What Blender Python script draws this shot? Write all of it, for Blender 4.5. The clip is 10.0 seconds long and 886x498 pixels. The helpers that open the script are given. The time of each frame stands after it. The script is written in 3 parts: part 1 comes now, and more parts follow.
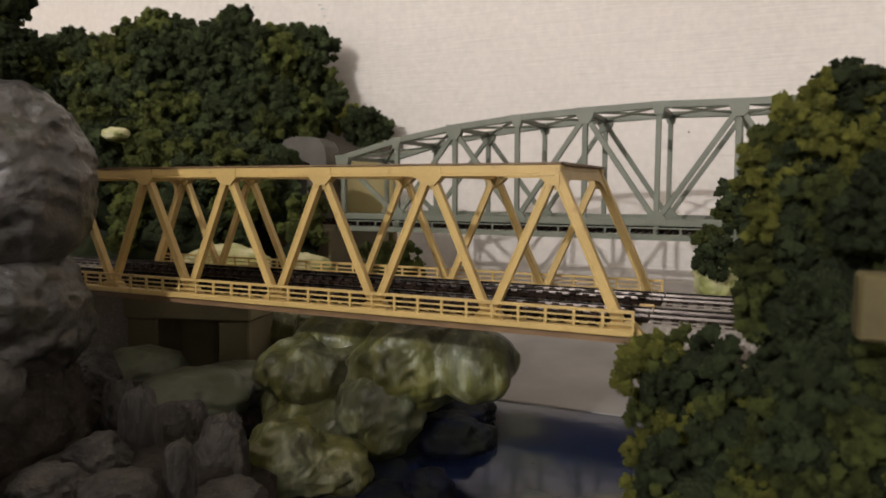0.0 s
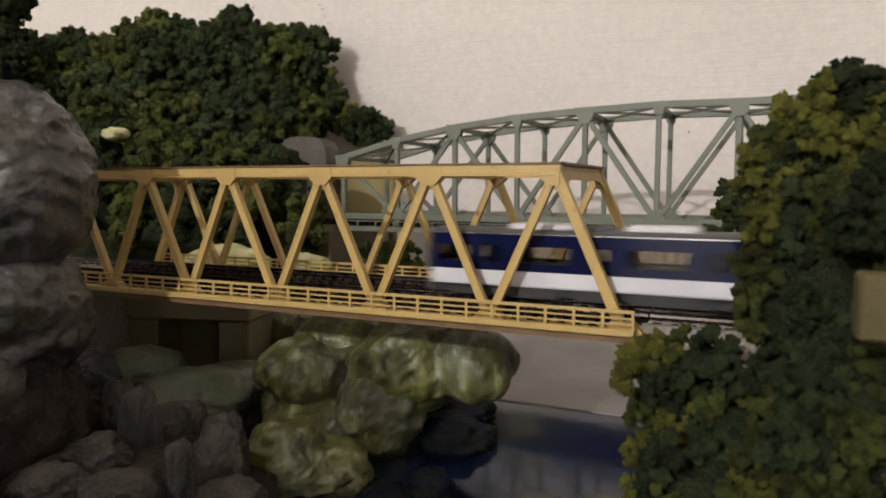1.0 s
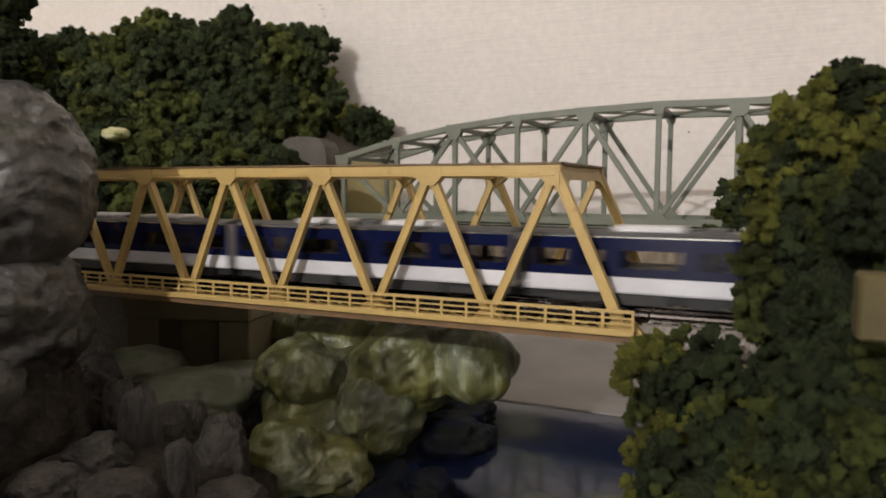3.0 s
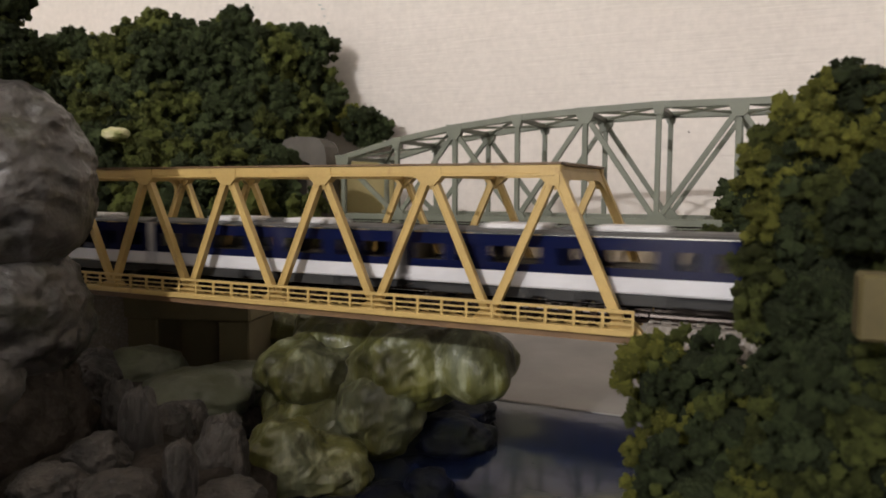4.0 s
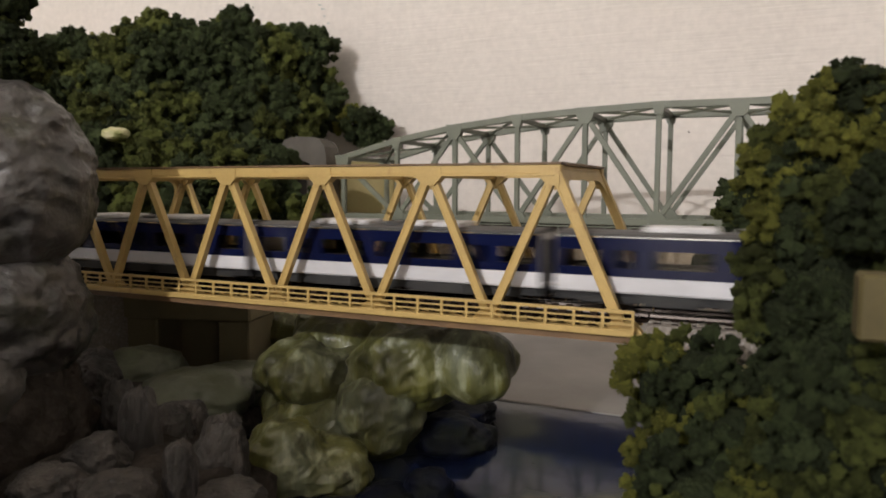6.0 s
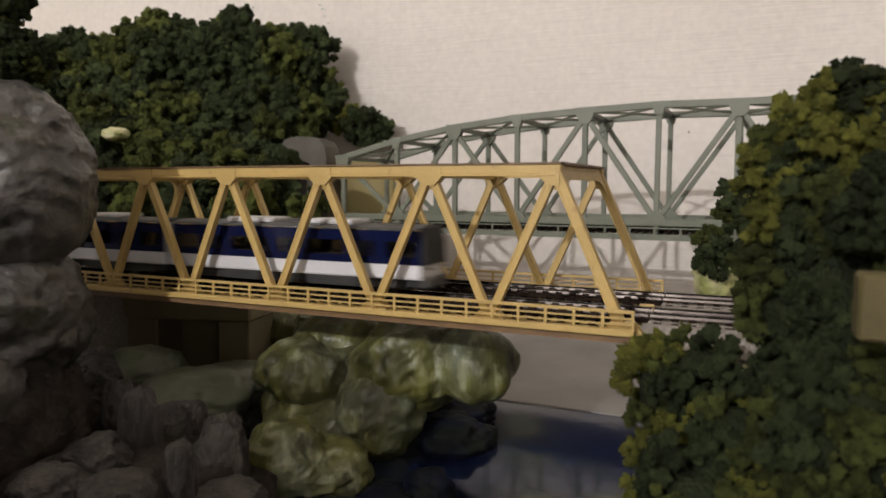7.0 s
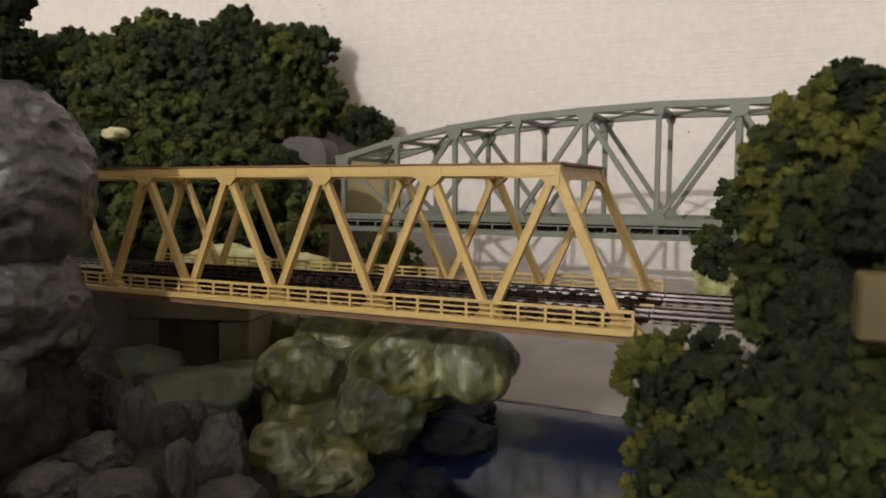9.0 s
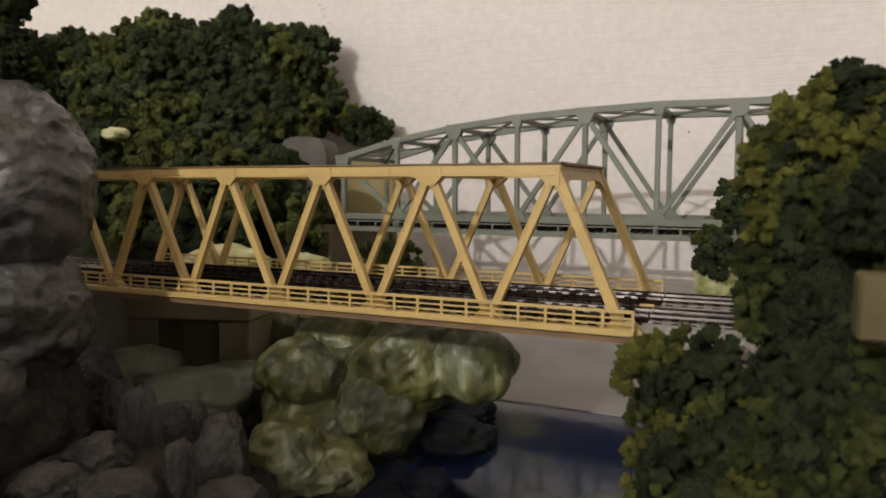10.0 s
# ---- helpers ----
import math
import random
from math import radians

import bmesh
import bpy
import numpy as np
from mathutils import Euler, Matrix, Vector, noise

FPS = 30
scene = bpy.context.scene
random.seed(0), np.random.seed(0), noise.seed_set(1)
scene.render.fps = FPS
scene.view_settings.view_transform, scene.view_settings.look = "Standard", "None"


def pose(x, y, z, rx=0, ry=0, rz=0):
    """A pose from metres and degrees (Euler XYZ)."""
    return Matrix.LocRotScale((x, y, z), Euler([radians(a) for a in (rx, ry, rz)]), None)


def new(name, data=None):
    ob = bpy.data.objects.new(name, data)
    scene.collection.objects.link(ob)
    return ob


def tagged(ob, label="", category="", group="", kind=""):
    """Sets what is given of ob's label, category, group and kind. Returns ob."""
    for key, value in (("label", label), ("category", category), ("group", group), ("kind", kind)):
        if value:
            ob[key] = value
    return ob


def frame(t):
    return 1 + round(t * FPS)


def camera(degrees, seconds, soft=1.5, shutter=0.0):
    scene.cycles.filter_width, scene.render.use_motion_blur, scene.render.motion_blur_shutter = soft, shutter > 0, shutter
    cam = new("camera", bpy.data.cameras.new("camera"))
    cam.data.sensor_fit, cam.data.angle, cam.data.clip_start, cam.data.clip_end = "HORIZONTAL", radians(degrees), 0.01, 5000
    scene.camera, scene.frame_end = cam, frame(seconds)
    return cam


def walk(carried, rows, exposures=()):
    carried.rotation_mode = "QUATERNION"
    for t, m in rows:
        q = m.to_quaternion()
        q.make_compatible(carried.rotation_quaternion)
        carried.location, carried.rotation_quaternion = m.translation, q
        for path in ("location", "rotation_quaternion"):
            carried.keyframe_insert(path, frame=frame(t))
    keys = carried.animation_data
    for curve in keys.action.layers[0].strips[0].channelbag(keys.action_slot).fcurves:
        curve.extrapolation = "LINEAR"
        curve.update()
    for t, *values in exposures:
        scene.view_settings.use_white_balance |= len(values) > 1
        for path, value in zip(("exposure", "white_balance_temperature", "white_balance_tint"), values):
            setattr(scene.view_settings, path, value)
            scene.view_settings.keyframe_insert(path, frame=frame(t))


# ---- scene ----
# ---- camera ----
cam = camera(65.446, 10.0, soft=1.7, shutter=0.8)
cam.data.dof.use_dof, cam.data.dof.focus_distance, cam.data.dof.aperture_fstop = True, 0.30, 24.0
EYE = pose(0.03348, -0.20612, 0.04258, 84.726, -0.076, 24.054)
walk(cam, [(0.0, EYE), (10.0, EYE)], exposures=[(0.0, 0.0), (10.0, 0.0)])

# ---- light ----
world = bpy.data.worlds.new("room_air")
scene.world = world
world.use_nodes = True
world.node_tree.nodes["Background"].inputs["Color"].default_value = (1.0, 0.9, 0.8, 1)
world.node_tree.nodes["Background"].inputs["Strength"].default_value = 0.02

lamp_data = bpy.data.lights.new("room_lamp", "POINT")
lamp_data.energy, lamp_data.shadow_soft_size = 119.0, 0.022
lamp_data.color = (1.0, 0.972, 0.965)
room_lamp = new("room_lamp", lamp_data)
room_lamp.matrix_world = pose(-0.45, -2.25, 0.92)


# ---- materials ----
def material(name, colour, rough=0.6, metal=0.0, second=None, scale=200.0, fine=900.0, bump=0.15,
             coat=0.0, vary=0.0, island=0.0, spots=None, spec=0.5, depth=0.0006, stretch=None, spread=0.12):
    """A surface with two scales of colour change, relief, and variation from object to object or piece to piece."""
    m = bpy.data.materials.new(name)
    m.use_nodes = True
    t = m.node_tree
    n, l = t.nodes, t.links
    b = n["Principled BSDF"]
    b.inputs["Metallic"].default_value = metal
    b.inputs["Specular IOR Level"].default_value = spec
    b.inputs["Coat Weight"].default_value = coat
    b.inputs["Coat Roughness"].default_value = 0.12
    co = n.new("ShaderNodeTexCoord")
    mp = n.new("ShaderNodeMapping")
    l.new(co.outputs["Object"], mp.inputs["Vector"])
    if stretch:
        mp.inputs["Scale"].default_value = stretch
    big = n.new("ShaderNodeTexNoise")
    big.inputs["Scale"].default_value, big.inputs["Detail"].default_value = scale, 4
    small = n.new("ShaderNodeTexNoise")
    small.inputs["Scale"].default_value, small.inputs["Detail"].default_value = fine, 5
    for x in (big, small):
        l.new(mp.outputs["Vector"], x.inputs["Vector"])
    ramp = n.new("ShaderNodeMapRange")
    ramp.inputs["From Min"].default_value, ramp.inputs["From Max"].default_value = 0.36, 0.64
    l.new(big.outputs["Fac"], ramp.inputs["Value"])
    mix = n.new("ShaderNodeMix")
    mix.data_type = "RGBA"
    c2 = second or [c * 0.78 for c in colour]
    mix.inputs[6].default_value, mix.inputs[7].default_value = (*colour, 1), (*c2, 1)
    l.new(ramp.outputs["Result"], mix.inputs["Factor"])
    out = mix.outputs[2]
    for sc, limit, tint in ([] if not spots else spots if isinstance(spots, list) else [spots]):
        s = n.new("ShaderNodeTexNoise")
        s.inputs["Scale"].default_value, s.inputs["Detail"].default_value = sc, 6
        l.new(mp.outputs["Vector"], s.inputs["Vector"])
        r = n.new("ShaderNodeMapRange")
        r.inputs["From Min"].default_value, r.inputs["From Max"].default_value = limit - 0.06, limit + 0.14
        l.new(s.outputs["Fac"], r.inputs["Value"])
        mm = n.new("ShaderNodeMix")
        mm.data_type = "RGBA"
        l.new(r.outputs["Result"], mm.inputs["Factor"])
        l.new(out, mm.inputs[6])
        mm.inputs[7].default_value = (*tint, 1)
        out = mm.outputs[2]
    hsv = n.new("ShaderNodeHueSaturation")
    l.new(out, hsv.inputs["Color"])
    fr = n.new("ShaderNodeMapRange")
    fr.inputs["To Min"].default_value, fr.inputs["To Max"].default_value = 0.86, 1.12
    l.new(small.outputs["Fac"], fr.inputs["Value"])
    val = fr.outputs["Result"]
    for amount, kind in ((vary, "o"), (island, "i")):
        if amount:
            src = n.new("ShaderNodeObjectInfo").outputs["Random"] if kind == "o" else n.new("ShaderNodeNewGeometry").outputs["Random Per Island"]
            rr = n.new("ShaderNodeMapRange")
            rr.inputs["To Min"].default_value, rr.inputs["To Max"].default_value = 1 - amount, 1 + amount
            l.new(src, rr.inputs["Value"])
            mul = n.new("ShaderNodeMath")
            mul.operation = "MULTIPLY"
            l.new(val, mul.inputs[0])
            l.new(rr.outputs["Result"], mul.inputs[1])
            val = mul.outputs[0]
    l.new(val, hsv.inputs["Value"])
    l.new(hsv.outputs["Color"], b.inputs["Base Color"])
    ro = n.new("ShaderNodeMapRange")
    ro.inputs["To Min"].default_value, ro.inputs["To Max"].default_value = max(rough - spread, 0.02), min(rough + spread, 1)
    l.new(big.outputs["Fac"], ro.inputs["Value"])
    l.new(ro.outputs["Result"], b.inputs["Roughness"])
    if bump:
        bp = n.new("ShaderNodeBump")
        bp.inputs["Strength"].default_value, bp.inputs["Distance"].default_value = bump, depth
        l.new(small.outputs["Fac"], bp.inputs["Height"])
        l.new(bp.outputs["Normal"], b.inputs["Normal"])
        l.new(bp.outputs["Normal"], b.inputs["Coat Normal"])
    return m


OCHRE = material("ochre_plastic", (0.52, 0.362, 0.130), 0.42, second=(0.46, 0.315, 0.108), scale=60, fine=1500, bump=0.05, spots=(240, 0.68, (0.30, 0.16, 0.06)))
# Brown of the top flanges; on the girder web it paints in recess shade.
OCHRE_DARK = material("ochre_dark", (0.20, 0.115, 0.05), 0.5, second=(0.15, 0.085, 0.04), scale=90, fine=1500, bump=0.05)
GREEN = material("green_plastic", (0.148, 0.158, 0.115), 0.48, second=(0.124, 0.133, 0.097), scale=50, fine=1200, bump=0.05)
SLEEPER = material("sleeper_brown", (0.026, 0.017, 0.013), 0.8, scale=300, fine=2000, bump=0.2, vary=0.3, spec=0.03)
PLATE = material("track_plate", (0.020, 0.013, 0.010), 0.7, second=(0.034, 0.022, 0.016), scale=120, fine=1500, bump=0.1, spec=0.0)
STEEL = material("rail_steel", (0.088, 0.075, 0.068), 0.24, metal=1.0, second=(0.046, 0.038, 0.034), scale=100, fine=2500, bump=0.05)
BALLAST = material("ballast_grey", (0.22, 0.19, 0.16), 0.8, second=(0.30, 0.26, 0.22), scale=500, fine=2500, bump=0.8, spots=(900, 0.6, (0.4, 0.38, 0.35)))
FOLIAGE = [
    material("foliage_dark", (0.031, 0.043, 0.019), 0.9, second=(0.060, 0.075, 0.027), scale=160, fine=2600, bump=0.9, island=0.45, vary=0.25, spec=0.15, depth=0.0012),
    material("foliage_mid", (0.055, 0.069, 0.019), 0.9, second=(0.098, 0.106, 0.025), scale=160, fine=2600, bump=0.9, island=0.45, vary=0.25, spec=0.15, depth=0.0012),
    material("foliage_olive", (0.145, 0.155, 0.030), 0.9, second=(0.215, 0.208, 0.040), scale=160, fine=2600, bump=0.9, island=0.4, vary=0.2, spec=0.15, depth=0.0012),
]
SOIL = material("hill_soil", (0.016, 0.020, 0.010), 0.95, second=(0.026, 0.032, 0.014), scale=120, fine=900, bump=1.0, spec=0.1, depth=0.002)
EARTH = material("bank_earth", (0.030, 0.024, 0.019), 0.8, second=(0.050, 0.040, 0.032), scale=90, fine=300, bump=0.9, depth=0.003, spec=0.2)
ROCK_GREEN = material("rock_mossy", (0.066, 0.068, 0.018), 0.45, second=(0.195, 0.190, 0.050), scale=62, fine=300, bump=0.5, coat=0.22, vary=0.10, spots=[(34, 0.54, (0.150, 0.162, 0.110)), (55, 0.54, (0.036, 0.036, 0.011)), (130, 0.60, (0.30, 0.31, 0.19))], depth=0.0016, stretch=(1.25, 1.25, 0.5))
ROCK_GREY = material("rock_grey", (0.088, 0.079, 0.074), 0.45, second=(0.042, 0.038, 0.033), scale=60, fine=170, bump=0.8, coat=0.3, vary=0.08, spots=[(45, 0.58, (0.050, 0.048, 0.022)), (110, 0.62, (0.13, 0.12, 0.115))], depth=0.0022, stretch=(0.6, 1.2, 1.2))
ROCK_WET = material("rock_wet_dark", (0.005, 0.007, 0.022), 0.6, second=(0.013, 0.015, 0.011), scale=70, fine=400, bump=0.3, coat=0.0, spec=0.12, depth=0.0012)
ROCK_DULL = material("rock_dull_green", (0.105, 0.114, 0.060), 0.45, second=(0.150, 0.158, 0.105), scale=60, fine=300, bump=0.5, coat=0.15, vary=0.15, depth=0.0012)
ROCK_BROWN = material("rock_brown", (0.074, 0.064, 0.056), 0.60, second=(0.029, 0.025, 0.022), scale=80, fine=600, bump=0.9, coat=0.08, vary=0.25, depth=0.0012, stretch=(1.4, 1.4, 0.35))
ROCK_PALE = material("rock_pale", (0.60, 0.55, 0.33), 0.6, second=(0.36, 0.37, 0.13), scale=70, fine=700, bump=0.5, vary=0.1, spots=(90, 0.57, (0.22, 0.24, 0.07)))
CONCRETE = material("portal_grey", (0.090, 0.078, 0.062), 0.7, scale=60, fine=900, bump=0.2)
PIER = material("pier_tan", (0.21, 0.175, 0.095), 0.65, second=(0.17, 0.14, 0.075), scale=40, fine=900, bump=0.2)
CARD = material("ochre_card", (0.27, 0.215, 0.085), 0.7, second=(0.23, 0.18, 0.07), scale=30, fine=800, bump=0.15)
# Shaded copy of the ochre card: the bushes' shade is in the colour.
CARD_SHADED = material("ochre_card_shaded", (0.085, 0.066, 0.020), 0.7, second=(0.068, 0.052, 0.016), scale=60, fine=800, bump=0.15)
SHORE = material("shore_board", (0.31, 0.29, 0.265), 0.35, second=(0.26, 0.245, 0.225), scale=25, fine=900, bump=0.1)
# The pale spots put the lit wall's reflection into the water colour.
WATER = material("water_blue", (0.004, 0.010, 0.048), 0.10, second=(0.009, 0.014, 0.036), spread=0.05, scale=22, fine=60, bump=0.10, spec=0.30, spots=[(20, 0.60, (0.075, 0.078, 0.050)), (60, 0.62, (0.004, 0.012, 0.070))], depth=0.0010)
BLUE = material("train_navy", (0.006, 0.009, 0.042), 0.13, scale=40, fine=900, bump=0.0, spec=0.4)
WHITE = material("train_white", (0.74, 0.73, 0.76), 0.30, scale=40, fine=900, bump=0.0, coat=0.2)
ROOF = material("train_roof", (0.075, 0.072, 0.070), 0.5, scale=80, fine=900, bump=0.05)
UNIT = material("train_cooler", (0.66, 0.64, 0.64), 0.45, scale=80, fine=900, bump=0.05)
BLACK = material("train_black", (0.010, 0.010, 0.011), 0.6, scale=80, fine=900, bump=0.1)
CHASSIS = material("train_grey", (0.026, 0.025, 0.024), 0.6, scale=120, fine=900, bump=0.1)
GLASS_DARK = material("train_glass", (0.030, 0.030, 0.034), 0.08, scale=30, fine=300, bump=0.0, coat=1.0)
SEATS = material("train_cabin", (0.12, 0.115, 0.11), 0.6, second=(0.07, 0.068, 0.065), scale=120, fine=500, bump=0.0)
SILVER = material("train_trim", (0.75, 0.75, 0.75), 0.25, metal=1.0, scale=60, fine=900, bump=0.0)
PLAIN = material("room_plain", (0.80, 0.78, 0.75), 0.9, scale=3, fine=40, bump=0.05)
SCUFF = material("scuff_teal", (0.34, 0.44, 0.44), 0.8, scale=60, fine=400, bump=0.0)
FLOOR = material("floor_wood", (0.34, 0.26, 0.18), 0.5, second=(0.28, 0.21, 0.14), scale=6, fine=60, bump=0.1)


def clear_glass():
    """Brown-tinted glass that light and sight pass through."""
    m = bpy.data.materials.new("train_window_glass")
    m.use_nodes = True
    n, l = m.node_tree.nodes, m.node_tree.links
    n.remove(n["Principled BSDF"])
    tr, gl, mx = n.new("ShaderNodeBsdfTransparent"), n.new("ShaderNodeBsdfGlossy"), n.new("ShaderNodeMixShader")
    fr = n.new("ShaderNodeFresnel")
    fr.inputs["IOR"].default_value = 1.35
    tr.inputs["Color"].default_value = (0.80, 0.77, 0.72, 1)
    gl.inputs["Roughness"].default_value = 0.04
    l.new(fr.outputs["Fac"], mx.inputs["Fac"])
    l.new(tr.outputs["BSDF"], mx.inputs[1])
    l.new(gl.outputs["BSDF"], mx.inputs[2])
    l.new(mx.outputs["Shader"], n["Material Output"].inputs["Surface"])
    return m


GLASS = clear_glass()


def wallpaper():
    """Off-white woven wallpaper: short level ribs, broken up."""
    m = material("wallpaper", (0.72, 0.665, 0.615), 0.8, second=(0.69, 0.635, 0.585), scale=6, fine=160, bump=0.0)
    t = m.node_tree
    n, l = t.nodes, t.links
    co = n.new("ShaderNodeTexCoord")
    mp = n.new("ShaderNodeMapping")
    mp.inputs["Scale"].default_value = (24, 1, 460)
    l.new(co.outputs["Object"], mp.inputs["Vector"])
    no = n.new("ShaderNodeTexNoise")
    no.inputs["Scale"].default_value, no.inputs["Detail"].default_value = 1.0, 3
    l.new(mp.outputs["Vector"], no.inputs["Vector"])
    bp = n.new("ShaderNodeBump")
    bp.inputs["Strength"].default_value, bp.inputs["Distance"].default_value = 0.5, 0.0012
    l.new(no.outputs["Fac"], bp.inputs["Height"])
    l.new(bp.outputs["Normal"], n["Principled BSDF"].inputs["Normal"])
    return m


WALLPAPER = wallpaper()


# ---- mesh helpers ----
def mesh_of(name, bm, mat, smooth=False):
    me = bpy.data.meshes.new(name)
    bmesh.ops.recalc_face_normals(bm, faces=bm.faces)
    bm.to_mesh(me)
    bm.free()
    me.materials.append(mat)
    if smooth:
        me.shade_smooth()
    return me


def part(name, bm, mat, parent=None, label="", smooth=False):
    """One mesh object out of a bmesh (or a mesh that is already made), under its thing."""
    me = bm if isinstance(bm, bpy.types.Mesh) else mesh_of(name, bm, mat, smooth)
    ob = new(name, me)
    if parent is not None:
        ob.parent = parent
    if label:
        ob["label"] = label
    return ob


def bar(bm, a, b, w, h, up=(0, 0, 1), bevel=0.0):
    """A beam of section w (across) by h (along up) from a to b."""
    a, b = Vector(a), Vector(b)
    d = (b - a).normalized()
    side = d.cross(Vector(up))
    if side.length < 1e-6:
        side = d.cross(Vector((0, 1, 0)))
    side.normalize()
    top = side.cross(d).normalized()
    vs = []
    for p in (a, b):
        for i, j in ((-1, -1), (1, -1), (1, 1), (-1, 1)):
            vs.append(bm.verts.new(p + side * (w / 2 * i) + top * (h / 2 * j)))
    fs = [bm.faces.new([vs[i] for i in q]) for q in
          ((3, 2, 1, 0), (4, 5, 6, 7), (0, 1, 5, 4), (1, 2, 6, 5), (2, 3, 7, 6), (3, 0, 4, 7))]
    if bevel:
        es = list({e for f in fs for e in f.edges})
        bmesh.ops.bevel(bm, geom=es, offset=bevel, segments=1, affect="EDGES", profile=0.5)
    return bm


def block(bm, x0, x1, y0, y1, z0, z1, bevel=0.0):
    return bar(bm, (x0, (y0 + y1) / 2, (z0 + z1) / 2), (x1, (y0 + y1) / 2, (z0 + z1) / 2), y1 - y0, z1 - z0, bevel=bevel)


def plate(bm, outline, y0, y1):
    """A flat plate with an outline in x and z, between two y."""
    n = len(outline)
    a = [bm.verts.new((x, y0, z)) for x, z in outline]
    b = [bm.verts.new((x, y1, z)) for x, z in outline]
    bm.faces.new(a)
    bm.faces.new(b[::-1])
    for i in range(n):
        bm.faces.new((a[i], b[i], b[(i + 1) % n], a[(i + 1) % n]))
    return bm


def empty(name, m=None):
    ob = new(name)
    ob.empty_display_size = 0.01
    if m is not None:
        ob.matrix_world = m
    return ob


# ---- room ----
def room():
    bm = block(bmesh.new(), -2.3, 2.3, 0.490, 0.590, -0.95, 1.45)
    tagged(part("wall_north", bm, WALLPAPER), "off-white woven wallpaper behind the model landscape", "wall", kind="structure")
    for name, box in (("wall_south", (-2.3, 2.3, -3.4, -3.3, -0.95, 1.45)), ("wall_west", (-2.4, -2.3, -3.4, 0.590, -0.95, 1.45)),
                      ("wall_east", (2.3, 2.4, -3.4, 0.590, -0.95, 1.45))):
        tagged(part(name, block(bmesh.new(), *box), PLAIN), "plain off-white room wall", "wall", kind="structure")
    tagged(part("ceiling", block(bmesh.new(), -2.4, 2.4, -3.4, 0.590, 1.45, 1.55), PLAIN), "plain off-white ceiling", "ceiling", kind="structure")
    tagged(part("floor", block(bmesh.new(), -2.4, 2.4, -3.4, 0.590, -1.05, -0.95), FLOOR), "brown wooden room floor", "floor", kind="structure")
    tagged(part("ground", block(bmesh.new(), -2.2, 2.2, -0.36, 0.4895, -0.10, -0.071), CARD), "ochre base board of the model landscape", "base board", kind="structure")
    tagged(part("water", block(bmesh.new(), -0.75, 0.30, -0.30, 0.120, -0.0705, -0.067), WATER), "glossy dark blue river water, pale wall reflection painted in as patches", "water", kind="structure")
    tagged(part("shore", block(bmesh.new(), -0.75, 0.30, 0.1205, 0.489, -0.0705, -0.0663, bevel=0.0004), SHORE), "pale grey flat river shore along the wall", "shore", kind="structure")

    bm = bar(bmesh.new(), (-0.0236, 0.489, 0.0936), (-0.0225, 0.489, 0.0921), 0.0006, 0.0009)
    scuff = bmesh.new()
    for x, z, d in ((-0.4365, 0.2520, 0.004), (-0.4330, 0.2470, 0.005), (-0.4300, 0.2385, 0.003), (-0.4245, 0.2300, 0.003)):
        bar(scuff, (x, 0.4894, z), (x + d, 0.4894, z - 0.0006), 0.0006, 0.0008)
    tagged(part("wall_scuff", scuff, SCUFF), "faint teal scuff strokes on the wallpaper", "stain", kind="structure")
    tagged(part("wall_speck", bm, SLEEPER), "small dark speck on the wallpaper", "stain", kind="structure")


room()

# ---- orange truss bridge ----
S = 0.042                      # panel length
H = 1.1229 * S                 # chord centre to chord centre
W = 1.5033 * S                 # truss to truss
TRACKS = (0.0148, 0.0484)      # track centres across the bridge
RAIL_TOP = 0.0040


def node(i, top, y):
    return Vector((-(i + 0.5) * S, y, H)) if top else Vector((-i * S, y, 0.0))


def channel(a, b, width, depth, y):
    """A diagonal: a web with two raised edges."""
    bm = bmesh.new()
    d = (b - a).normalized()
    side = d.cross(Vector((0, 1, 0)))
    bar(bm, a, b, depth * 0.86, width - 0.0006, up=side)
    for s in (-1, 1):
        o = side * (s * (width / 2 - 0.00035))
        bar(bm, a + o, b + o, depth, 0.0007, up=side, bevel=0.00012)
    return bm


